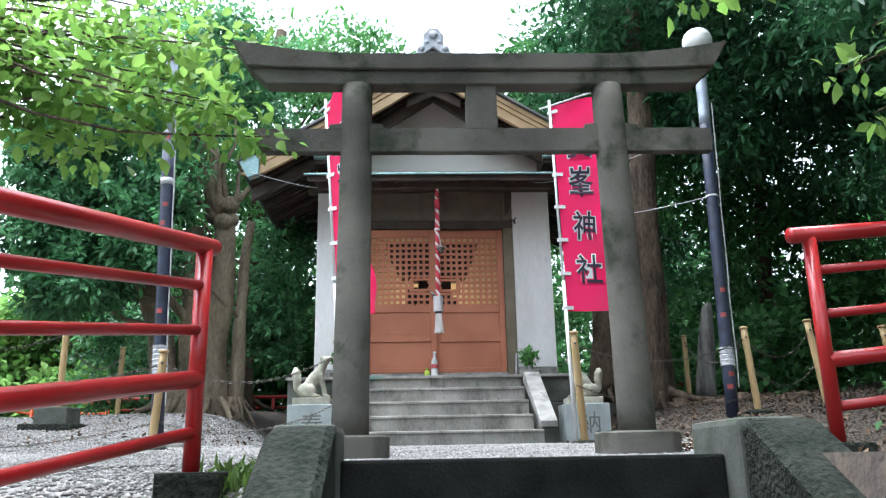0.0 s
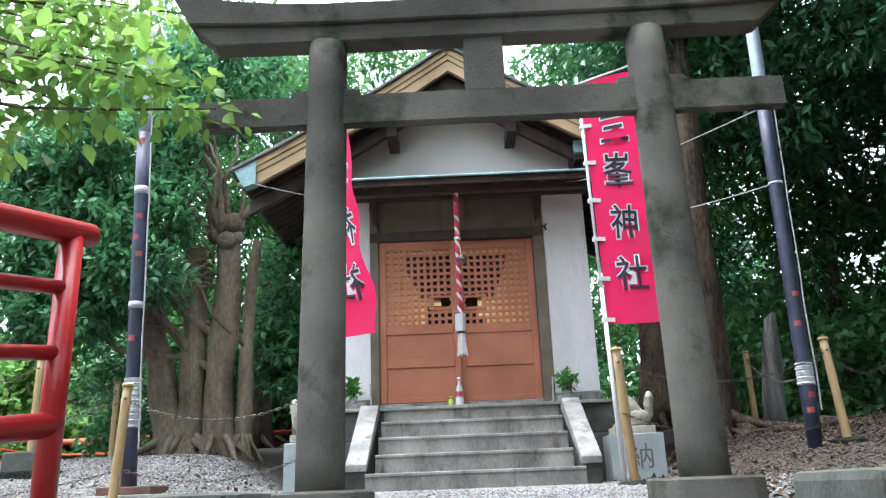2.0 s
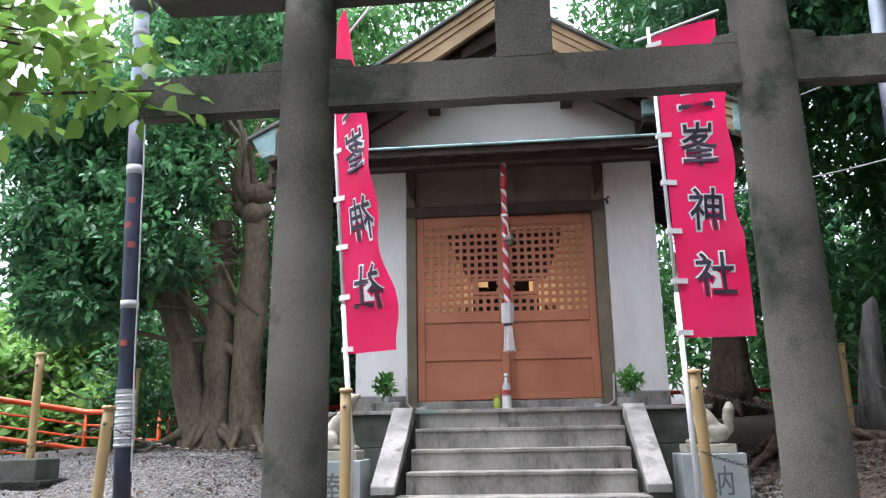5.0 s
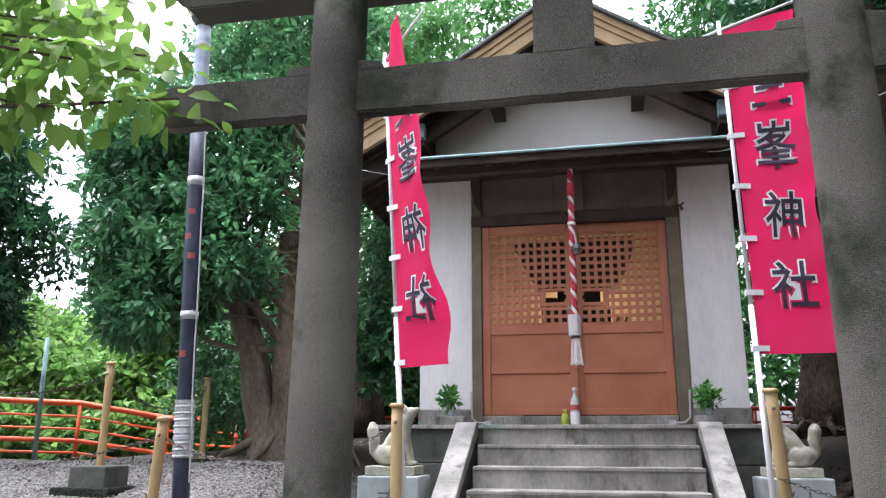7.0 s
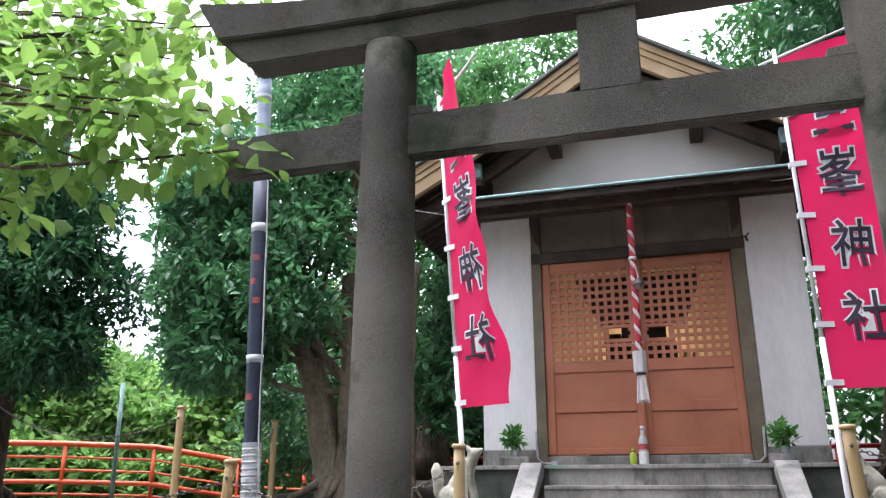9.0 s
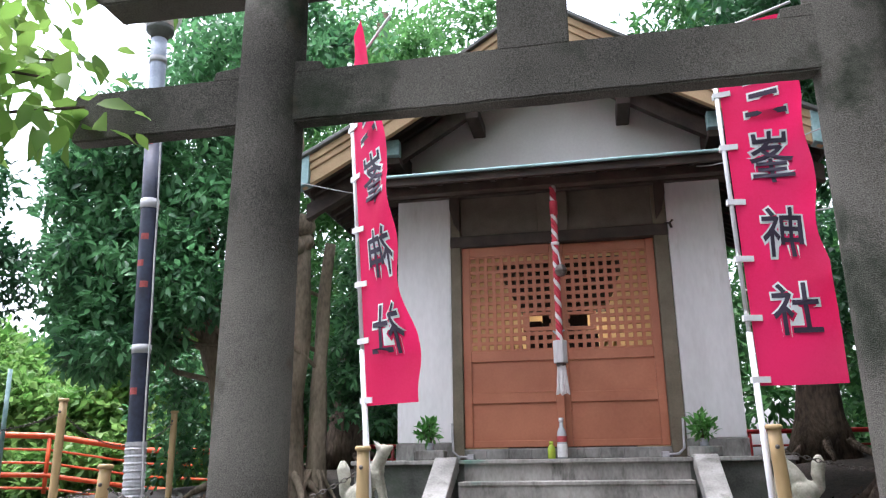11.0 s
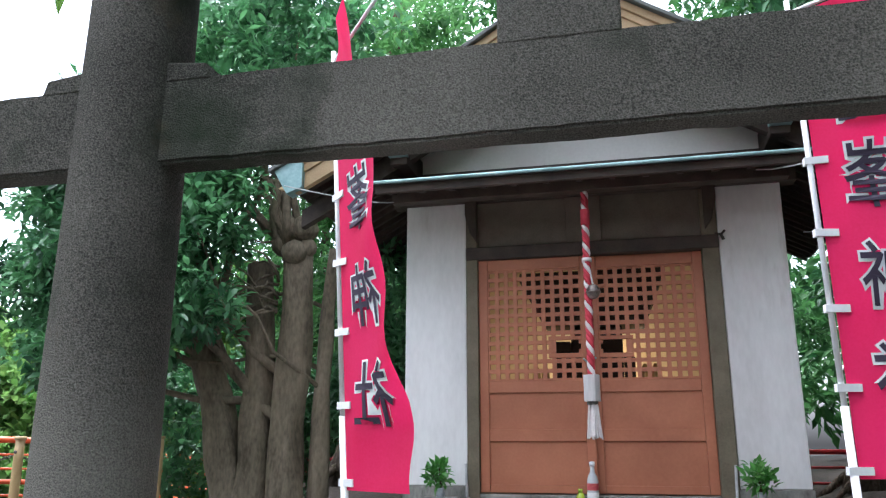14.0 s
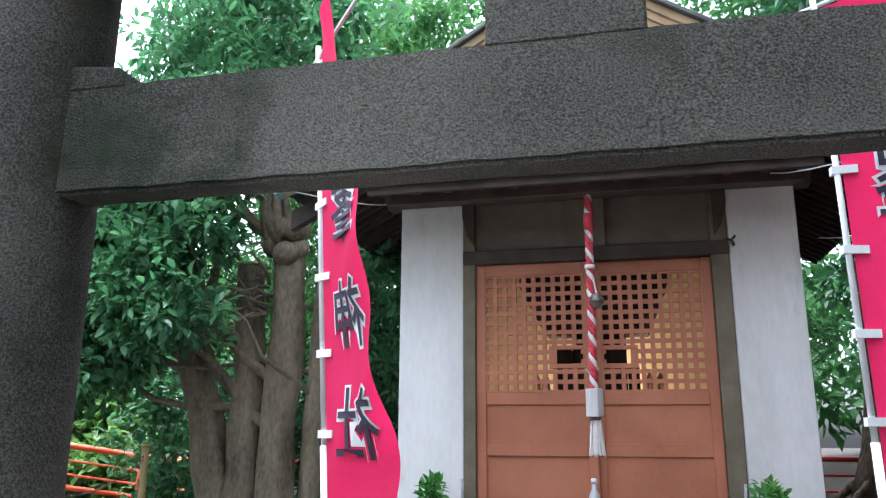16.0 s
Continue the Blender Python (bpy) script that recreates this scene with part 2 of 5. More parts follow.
def ground_height(x, y):
    x, y = np.asarray(x, float), np.asarray(y, float)
    left = smoothstep(-0.7, -1.9, x) * 0.19 * np.clip(y - 8.2, 0, 2.4) * (1 - 0.65 * smoothstep(12.8, 15.5, y) * smoothstep(-3.4, -4.8, x))
    right = smoothstep(2.4, 4.0, x) * np.clip(0.24 + 0.06 * (x - 3.8) + 0.11 * np.clip(y - 8.7, -9, 2.2), 0, 0.9)
    back = smoothstep(11, 16, y) * 0.35 * smoothstep(-6, -3, x)
    front = np.clip(-0.17 * (5.35 - y), -1.62, 0) * (y < 5.35) * (smoothstep(0.4, 0.0, x) + smoothstep(2.2, 2.8, x) * 0.6)
    far = smoothstep(40, 120, np.hypot(x, y)) * -3.0
    rough = 0.02 * np.sin(x * 2.1 + 0.6 * y) * np.sin(y * 1.7 - 0.4 * x)
    base = -0.035 + 0.125 * smoothstep(5.3, 8.8, y)
    z = base + left + right + back + front + far + rough * smoothstep(0.0, 1.0, np.abs(x - 1.1) - 0.9)
    lane = (x > STAIR_L - 0.14) & (x < STAIR_R + 0.14) & (y < TOP_Y + 0.1)
    stair = np.maximum(TOP_Z - (TOP_Y - y) * RISE / TREAD - 0.3, -1.69)
    z = np.where(lane, stair, z)
    return z


def axis_lines(*spans):
    out = []
    for a, b, step in spans:
        out += list(np.arange(a, b, step))
    return np.array(sorted(set(np.round(out + [spans[-1][1]], 4))))


gx = axis_lines((-300, -30, 30), (-30, -8, 2), (-8, -0.2, 0.2), (-0.2, 0.22, 0.1), (0.22, 0.23, 0.01), (0.23, 2.12, 0.2), (2.12, 2.13, 0.01), (2.13, 8, 0.2), (8, 30, 2), (30, 300, 30))
gy = axis_lines((-300, -30, 30), (-30, -4, 2), (-4, 4.6, 0.2), (4.6, 4.64, 0.02), (4.64, 14, 0.2), (14, 30, 2), (30, 300, 30))
GX, GY = np.meshgrid(gx, gy)
GZ = ground_height(GX, GY)
gm = bpy.data.meshes.new("ground")
nx, ny = len(gx), len(gy)
gm.from_pydata(np.stack([GX, GY, GZ], -1).reshape(-1, 3).tolist(), [],
               [(j * nx + i, j * nx + i + 1, (j + 1) * nx + i + 1, (j + 1) * nx + i) for j in range(ny - 1) for i in range(nx - 1)])
gm.polygons.foreach_set("use_smooth", [True] * len(gm.polygons))
ground = tagged(new("ground", gm), "grey gravel yard turning to leaf-strewn brown soil under trees", "ground", kind="structure")


def ground_material():
    """Gravel round the hall, brown soil and litter under the trees, by a ragged edge in the plan."""
    m = material("gravel_and_soil", (0.055, 0.052, 0.047), (0.23, 0.222, 0.207), 1.2, 45.0, 0.95, 0.8, contrast=1.2)
    n, l = m.node_tree.nodes, m.node_tree.links
    b = n["Principled BSDF"]
    grey = b.inputs["Base Color"].links[0].from_socket
    geo = n.new("ShaderNodeNewGeometry")
    sep = n.new("ShaderNodeSeparateXYZ")
    l.new(geo.outputs["Position"], sep.inputs[0])
    nz = n.new("ShaderNodeTexNoise")
    nz.inputs["Scale"].default_value, nz.inputs["Detail"].default_value = 1.1, 6
    l.new(geo.outputs["Position"], nz.inputs["Vector"])
    a1 = n.new("ShaderNodeMath")
    a1.operation = "MULTIPLY_ADD"
    l.new(nz.outputs["Fac"], a1.inputs[0])
    a1.inputs[1].default_value = 2.2
    l.new(sep.outputs["X"], a1.inputs[2])
    near = n.new("ShaderNodeMapRange")
    near.inputs["From Min"].default_value, near.inputs["From Max"].default_value = 5.3, 3.8
    near.inputs["To Max"].default_value = 0.9
    l.new(sep.outputs["Y"], near.inputs["Value"])
    a3 = n.new("ShaderNodeMath")
    l.new(a1.outputs[0], a3.inputs[0])
    l.new(near.outputs[0], a3.inputs[1])
    mr = n.new("ShaderNodeMapRange")
    mr.inputs["From Min"].default_value, mr.inputs["From Max"].default_value = 2.9, 3.8
    l.new(a3.outputs[0], mr.inputs["Value"])
    a2 = n.new("ShaderNodeMath")
    a2.operation = "MULTIPLY_ADD"
    l.new(nz.outputs["Fac"], a2.inputs[0])
    a2.inputs[1].default_value = 2.0
    l.new(sep.outputs["Y"], a2.inputs[2])
    mr2 = n.new("ShaderNodeMapRange")
    mr2.inputs["From Min"].default_value, mr2.inputs["From Max"].default_value = 12.0, 13.5
    l.new(a2.outputs[0], mr2.inputs["Value"])
    mx = n.new("ShaderNodeMath")
    mx.operation = "MAXIMUM"
    l.new(mr.outputs[0], mx.inputs[0])
    l.new(mr2.outputs[0], mx.inputs[1])
    fine = n.new("ShaderNodeTexVoronoi")
    fine.inputs["Scale"].default_value = 22
    l.new(geo.outputs["Position"], fine.inputs["Vector"])
    soil = n.new("ShaderNodeMix")
    soil.data_type = "RGBA"
    soil.inputs[6].default_value, soil.inputs[7].default_value = (0.016, 0.012, 0.009, 1), (0.06, 0.045, 0.032, 1)
    l.new(fine.outputs["Color"], soil.inputs[0])
    mix = n.new("ShaderNodeMix")
    mix.data_type = "RGBA"
    l.new(mx.outputs[0], mix.inputs[0])
    l.new(grey, mix.inputs[6])
    l.new(soil.outputs[2], mix.inputs[7])
    l.new(mix.outputs[2], b.inputs["Base Color"])
    return m


gm.materials.append(ground_material())

stair = thing("stone_stairs", "mossy stone steps, shade in their dark colour, climbing between two cheek walls", "stairs", (1.2, 1.9, -1.65), kind="structure")
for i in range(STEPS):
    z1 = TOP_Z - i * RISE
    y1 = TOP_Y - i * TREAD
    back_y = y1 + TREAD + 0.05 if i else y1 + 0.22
    part("step", abox(STAIR_L, y1, z1 - RISE - 0.12, STAIR_R, back_y, z1, 0.014), SHADED_STEP, stair)


def cheek(x0, x1, end_y):
    """A sloping side wall with a worn top, and a level block behind its joint."""
    bm = bmesh.new()
    slope = RISE / TREAD
    joint = 4.35
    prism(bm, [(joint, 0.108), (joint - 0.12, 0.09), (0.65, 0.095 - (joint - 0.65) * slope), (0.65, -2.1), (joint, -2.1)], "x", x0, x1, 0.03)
    low = part("sloping_wall", bm, SHADED_STONE, stair, "rough mossy stone with shade in its dark colour")
    part("level_block", abox(x0, joint + 0.008, -0.7, x1 - 0.02 if x0 > 1 else x1, end_y, 0.112, 0.03), BLOCKWALL, stair)


cheek(STAIR_R, STAIR_R + 0.29, 4.93)
cheek(STAIR_L - 0.26, STAIR_L, 4.74)
landing = single("lower_landing", abox(-2.5, -6.0, -1.79, 4.5, 1.9, -1.652, 0.02), CONCRETE, "plain grey concrete landing at the foot of the steps", "pavement", kind="structure")

# ---- torii ----
TC, TY = 1.15, 5.92
torii = thing("torii_gate", "weathered grey stone torii gate with two round pillars", "gate", (TC, TY, -0.02))
for s in (-1, 1):
    bm = bmesh.new()
    n = 14
    tube(bm, [(TC + s * (0.86 - 0.022 * k / n), TY, 0.1 + (2.373 - 0.1) * k / n) for k in range(n + 1)], [0.112 - 0.012 * k / n for k in range(n + 1)], 40)
    part("pillar", bm, TORII, torii, smooth=True)
    cx, w, c = TC + s * 0.865, 0.235, 0.075
    bm = prism(bmesh.new(), [(cx - w + c, TY - w + 0.08), (cx + w - c, TY - w + 0.08), (cx + w, TY - w + 0.08 + c), (cx + w, TY + w - c), (cx + w - c, TY + w), (cx - w + c, TY + w), (cx - w, TY + w - c), (cx - w, TY - w + 0.08 + c)], "z", -0.15, 0.112, 0.012)
    part("pedestal", bm, TORII, torii)
    for k in (-1, 1):
        wx = cx - s * 0.025 + k * 0.138
        part("wedge", prism(bmesh.new(), [(wx - k * 0.05, 2.06), (wx + k * 0.045, 2.06), (wx + k * 0.035, 2.092), (wx - k * 0.05, 2.102)], "y", TY - 0.044, TY + 0.044, 0.003), TORII, torii)


def beam(z_lo, z_hi, half_lo, half_hi, depth_lo, depth_hi, curl, n=110, back=None):
    """A long lintel whose ends sweep upward."""
    bm = bmesh.new()
    rings = []
    for k in range(n + 1):
        u = -1 + 2 * k / n
        lift = curl * max(0, abs(u) - 0.45) ** 2 / 0.3
        ring = []
        for half, z, d in ((half_lo, z_lo, depth_lo), (half_hi, z_hi, depth_hi)):
            x = TC + u * half
            up = lift * (1.0 if z == z_hi else 0.25)
            ring += [(x, TY - d, z + up), (x, TY + (d if back is None else back), z + up)]
        a, b, c, d = (bm.verts.new(p) for p in ring)
        rings.append((a, c, d, b))
    for r, q in zip(rings, rings[1:]):
        for k in range(4):
            bm.faces.new((r[k], q[k], q[(k + 1) % 4], r[(k + 1) % 4]))
    bm.faces.new(rings[0]), bm.faces.new(rings[-1][::-1])
    bmesh.ops.recalc_face_normals(bm, faces=bm.faces)
    sharp = [e for e in bm.edges if len(e.link_faces) == 2 and e.calc_face_angle(0) > 0.6]
    bmesh.ops.bevel(bm, geom=sharp, offset=0.006, segments=2, affect="EDGES")
    for v in bm.verts:
        w = noise.noise_vector(v.co * 5) * 0.0015 + noise.noise_vector(v.co * 23) * 0.0025
        v.co += Vector((w.x * 0.3, w.y, w.z))
    return bm


part("lower_lintel", beam(2.37, 2.468, 1.43, 1.55, 0.065, 0.07, 0.03), TORII, torii)
part("top_lintel", beam(2.466, 2.576, 1.555, 1.665, 0.1, 0.112, 0.1), TORII, torii)
part("tie_beam", beam(1.898, 2.066, 1.505, 1.505, 0.044, 0.044, 0.0, back=0.02), TORII, torii)
part("centre_strut", abox(TC - 0.12, TY - 0.044, 2.06, TC + 0.088, TY + 0.03, 2.374, 0.004), TORII, torii)

# ---- hall: platform, steps ----
HC, HY = 0.95, 10.98
hall = thing("shrine_hall", "small white-plastered shrine hall with a dark gabled roof", "shrine", (HC, 12.3, 0.92))
plat = thing("hall_platform", "grey mossy concrete block platform under the hall", "platform", (HC, 12.3, 0.0), kind="structure")
for k in range(3):
    part("block_course", abox(-0.80, 10.36 + 0.004 * k, 0.0 + k * 0.3, 2.70, 14.0, 0.295 + k * 0.3, 0.006), BLOCKWALL, plat)
part("slab", abox(-0.82, 10.33, 0.89, 2.72, 14.02, 0.925, 0.008), CONCRETE, plat)
front_steps = thing("concrete_steps", "five stained grey concrete steps up to the hall", "steps", (HC, 9.8, 0.07), kind="structure")
for k in range(5):
    y0 = 9.22 + 0.285 * k
    top = 0.085 + 0.168 * (k + 1)
    inset = 0.0 if k == 0 else 0.06
    part("step", abox(0.085 + inset, y0, top - 0.22, 1.985 - inset, 10.42, top - 0.03, 0.0), CONCRETE, front_steps)
    part("nosing", abox(0.085 + inset, y0 - 0.012, top - 0.032, 1.985 - inset, y0 + 0.3, top, 0.006), CONCRETE, front_steps)
for x0, x1 in ((-0.085, 0.1), (1.95, 2.13)):
    bm = prism(bmesh.new(), [(9.22, 0.27), (9.22, 0.335), (10.28, 0.945), (10.46, 0.945), (10.46, 0.88)], "x", x0, x1, 0.006)
    part("cheek_slab", bm, PALE_STONE, front_steps, "pale worn stone slab")
    part("cheek_block", prism(bmesh.new(), [(9.25, 0.0), (9.25, 0.28), (10.38, 0.9), (10.38, 0.0)], "x", x0 + 0.015, x1 - 0.015), BLOCKWALL, front_steps)

# ---- hall: walls, door, roof ----
for x0, x1 in ((-0.58, -0.055), (1.985, 2.48)):
    part("wall", abox(x0, HY, 1.08, x1, HY + 0.14, 3.46, 0.006), PLASTER, hall, "white plaster wall with faint streaks")
    part("base_band", abox(x0 - 0.012, HY - 0.012, 0.925, x1 + 0.01, HY + 0.14, 1.078, 0.005), CONCRETE, hall)
for x0, x1 in ((-0.58, -0.44), (2.34, 2.48)):
    part("side_wall", abox(x0, HY + 0.142, 0.925, x1, 13.6, 3.46, 0.004), PLASTER, hall)
part("back_wall", abox(-0.438, 13.46, 0.925, 2.338, 13.6, 3.46), PLASTER, hall)
part("ceiling", abox(-0.438, HY + 0.16, 3.40, 2.338, 13.45, 3.44), BOARD_WOOD, hall)
part("inner_floor", abox(-0.438, HY + 0.15, 0.93, 2.338, 13.45, 0.99), BOARD_WOOD, hall)
for x0, x1 in ((-0.053, 0.045), (1.855, 1.983)):
    part("door_post", abox(x0, HY - 0.012, 0.93, x1, HY + 0.12, 3.4, 0.006), OLIVE_WOOD, hall)
sill = part("sill", abox(0.047, HY - 0.022, 0.927, 1.853, HY + 0.14, 1.02, 0.004), CONCRETE, hall, "grey concrete door sill")
for k in range(9):
    a = 0.05 + k * 0.2
    part("sill_brick", abox(a, HY - 0.034, 0.93, a + 0.196, HY - 0.023, 1.012, 0.003), CONCRETE, sill)
part("lintel", abox(-0.055, HY - 0.02, 2.905, 1.985, HY + 0.12, 3.015, 0.006), DARK_WOOD, hall)
part("head_beam", abox(-0.7, HY - 0.05, 3.41, 2.6, HY + 0.1, 3.53, 0.006), DARK_WOOD, hall)
part("transom_panel", abox(0.03, HY + 0.03, 3.0, 1.87, HY + 0.06, 3.42), BOARD_WOOD, hall)
part("transom_board", abox(0.79, HY - 0.005, 3.017, 1.08, HY + 0.028, 3.408, 0.004), BOARD_WOOD, hall, "plain unlettered grey-brown board")
for s, x in ((1, -0.055), (-1, 1.985)):
    part("bracket", prism(bmesh.new(), [(x, 3.41), (x + s * 0.1, 3.41), (x + s * 0.1, 3.05), (x + s * 0.04, 3.14), (x, 3.3)], "y", HY - 0.05, HY - 0.022, 0.004), DARK_WOOD, hall)


def door_leaf(x0, x1, slot_x0, slot_x1, y):
    """A sliding leaf: a frame, a lattice above with one open slot, two panels below."""
    leaf = thing("lattice_door", "closed terracotta-painted wooden sliding door with a square lattice", "door", ((x0 + x1) / 2, y, 1.03), "hall doors")
    for a, b in ((x0, x0 + 0.075), (x1 - 0.075, x1)):
        part("stile", abox(a, y, 1.03, b, y + 0.045, 2.905, 0.004), DOOR_PAINT, leaf)
    for a, b in ((1.03, 1.09), (1.42, 1.515), (1.80, 1.895), (2.81, 2.904)):
        part("rail", abox(x0 + 0.076, y + 0.002, a, x1 - 0.076, y + 0.043, b, 0.004), DOOR_PAINT, leaf)
    for a, b in ((1.085, 1.425), (1.51, 1.805)):
        part("panel", abox(x0 + 0.07, y + 0.02, a, x1 - 0.07, y + 0.034, b), DOOR_PAINT, leaf)
    lx0, lx1, lz0, lz1, nxc, nzc = x0 + 0.076, x1 - 0.076, 1.896, 2.809, 10, 12
    px, pz = (lx1 - lx0) / nxc, (lz1 - lz0) / nzc
    sz0, sz1 = lz0 + 3 * pz - 0.016, lz0 + 4 * pz + 0.016
    for k in range(nxc + 1):
        x = lx0 + k * px
        w = 0.017 if 0 < k < nxc else 0.012
        cut = slot_x0 + 0.02 < x < slot_x1 - 0.02
        for a, b in (((lz0, sz0), (sz1, lz1)) if cut else ((lz0, lz1),)):
            part("lattice_bar", abox(x - w, y + 0.008, a, x + w, y + 0.034, b), DOOR_PAINT, leaf)
    for k in range(nzc + 1):
        z = lz0 + k * pz
        spans = ((lx0, slot_x0), (slot_x1, lx1)) if sz0 - 0.01 < z < sz1 + 0.01 else ((lx0, lx1),)
        for a, b in spans:
            if b - a > 0.01:
                part("lattice_bar", abox(a, y + 0.0105, z - 0.016, b, y + 0.0315, z + 0.016), DOOR_PAINT, leaf)
    for a, b in ((sz0 - 0.036, sz0), (sz1, sz1 + 0.03)):
        part("slot_frame", abox(slot_x0 - 0.03, y + 0.003, a, slot_x1 + 0.03, y + 0.04, b, 0.002), DOOR_PAINT, leaf)
    for a in (slot_x0 - 0.03, slot_x1):
        if lx0 < a < lx1 - 0.03:
            part("slot_frame", abox(a, y + 0.005, sz0 + 0.001, a + 0.03, y + 0.038, sz1 - 0.001), DOOR_PAINT, leaf)
    return leaf


door_leaf(0.047, 0.962, 0.645, 0.857, HY + 0.02)
door_leaf(0.94, 1.853, 1.045, 1.255, HY + 0.068)

latch = thing("door_latch", "small dark padlock and chain closing the door", "latch", (0.95, HY - 0.01, 2.0))
part("lock_body", abox(0.915, HY - 0.012, 1.955, 0.965, HY + 0.018, 2.02, 0.005), DARK_WOOD, latch)
bm = bmesh.new()
tube(bm, [(0.89, HY + 0.005, 2.06), (0.92, HY - 0.012, 2.03), (0.95, HY - 0.015, 2.035), (0.99, HY + 0.0, 2.065)], 0.007, 8)
part("shackle", bm, COPPER, latch)
bm = bmesh.new()
tube(bm, [(1.965, HY - 0.02, 3.02), (2.0, HY - 0.06, 3.0), (2.03, HY - 0.07, 3.03)], 0.009, 8)
tube(bm, [(2.0, HY - 0.06, 3.0), (2.015, HY - 0.06, 2.955)], 0.012, 8)
single("wall_hook", bm, DARK_WOOD, "small black iron hook beside the door post", "hook")

# roof
RIDGE_Z, EAVE_X, FRONT_Y, BACK_Y = 4.94, 2.38, 10.13, 14.2


def roof_z(d):
    """The slope sags a little between ridge and eave."""
    return RIDGE_Z - 0.68 * d + 0.036 * d * d


for s in (-1, 1):
    def line(d, lift):
        return (HC + s * d, roof_z(d) + lift)

    def strip(d0, d1, hi, lo, d2=None, n=8):
        """A band that follows the roof's curve between two distances from the ridge."""
        d2 = d1 if d2 is None else d2
        return [line(d0 + (d1 - d0) * k / n, hi) for k in range(n + 1)] + [line(d2 + (d0 - d2) * k / n, lo) for k in range(n + 1)]
    part("roof_slope", prism(bmesh.new(), strip(0, EAVE_X + 0.05, 0.04, 0.0), "y", FRONT_Y - 0.05, BACK_Y, 0.006), ROOF, hall)
    part("roof_boards", prism(bmesh.new(), strip(0, EAVE_X, -0.002, -0.05), "y", FRONT_Y + 0.1, BACK_Y - 0.1), DARK_WOOD, hall)
    for k, (lo, hi, y0) in enumerate(((-0.27, -0.14, FRONT_Y + 0.03), (-0.138, -0.075, FRONT_Y + 0.012), (-0.073, -0.003, FRONT_Y - 0.008))):
        part("bargeboard", prism(bmesh.new(), strip(0, EAVE_X - 0.005, hi, lo, EAVE_X - 0.10 - 0.03 * (2 - k)), "y", y0, y0 + 0.06, 0.003), TAN_WOOD, hall, "tan wooden bargeboard")
    bm = prism(bmesh.new(), [line(EAVE_X - 0.23, 0.0), line(EAVE_X + 0.012, 0.0), line(EAVE_X - 0.1, -0.255), line(EAVE_X - 0.23, -0.275)], "y", FRONT_Y - 0.02, FRONT_Y + 0.11, 0.004)
    part("copper_cap", bm, COPPER, hall, "pale verdigris copper cap")
    part("inner_rafter", prism(bmesh.new(), strip(0.0, 2.3, -0.272, -0.42), "y", 10.48, 10.56), DARK_WOOD, hall)
    for k in range(24):
        y = FRONT_Y + 0.2 + k * 0.16
        part("rafter", prism(bmesh.new(), strip(0.1, EAVE_X - 0.04, -0.052, -0.115, n=5), "y", y, y + 0.05), DARK_WOOD, hall)
    for d, z0, z1, cap in ((1.45, 3.68, 3.80, True), (0.69, 4.0, 4.12, False)):
        x = HC + 0.01 + s * d
        if not cap:
            part("purlin", abox(x - 0.06, 10.42, z0, x + 0.06, 13.9, z1, 0.005), DARK_WOOD, hall)
        else:
            part("wall_plate", abox(x - 0.07, 10.4, z0 - 0.08, x + 0.07, 13.9, z1, 0.005), DARK_WOOD, hall)
            part("plate_cap", abox(x - 0.08, 10.33, z0 - 0.02, x + 0.08, 10.42, z1 + 0.01, 0.005), COPPER, hall, "verdigris copper end cap")


def gable(z0, half):
    """A pentagon under the roof's curve."""
    ds = [half * (1 - k / 6) for k in range(7)]
    return [(HC - half, z0), (HC + half, z0)] + [(HC + d, roof_z(d) - 0.1) for d in ds] + [(HC - d, roof_z(d) - 0.1) for d in reversed(ds[:-1])]


part("gable_wall", prism(bmesh.new(), gable(3.60, 1.55), "y", 10.9, 10.97), SHADE_PLASTER, hall, "white plaster gable")
part("gable_beam", abox(HC - 1.62, 10.84, 3.56, HC + 1.62, 10.895, 3.66, 0.005), DARK_WOOD, hall)
part("rear_gable", prism(bmesh.new(), gable(3.46, 1.5), "y", 13.5, 13.58), PLASTER, hall)
part("pendant_board", prism(bmesh.new(), [(HC - 0.34, 4.44), (HC, 4.66), (HC + 0.34, 4.44), (HC + 0.34, 4.34), (HC, 4.5), (HC - 0.34, 4.34)], "y", 10.3, 10.34), DARK_WOOD, hall)
bm = bmesh.new()
tube(bm, [(HC, FRONT_Y - 0.05, RIDGE_Z + 0.05), (HC, BACK_Y, RIDGE_Z + 0.05)], 0.09, 14)
part("ridge_cap", bm, ROOF, hall)

# ridge-end ornament
bm = bmesh.new()
prism(bm, [(HC - 0.24, 4.92), (HC - 0.19, 5.06), (HC - 0.13, 5.08), (HC - 0.13, 5.22), (HC - 0.06, 5.31), (HC + 0.06, 5.31), (HC + 0.13, 5.22), (HC + 0.13, 5.08), (HC + 0.19, 5.06), (HC + 0.24, 4.92), (HC + 0.12, 4.94), (HC, 5.04), (HC - 0.12, 4.94)], "y", FRONT_Y - 0.1, FRONT_Y + 0.08, 0.012)
orn = part("ridge_ornament", bm, TILE, hall, "grey tile ridge-end ornament with scrolls")
for dx, dz, r in ((0, 5.21, 0.06), (-0.15, 5.02, 0.045), (0.15, 5.02, 0.045), (-0.08, 5.11, 0.03), (0.08, 5.11, 0.03)):
    bm = bmesh.new()
    bmesh.ops.create_uvsphere(bm, u_segments=14, v_segments=8, radius=r, matrix=Matrix.Translation((HC + dx, FRONT_Y - 0.1, dz)) @ Matrix.Diagonal((1, 0.5, 1, 1)))
    part("scroll", bm, TILE, orn, smooth=True)

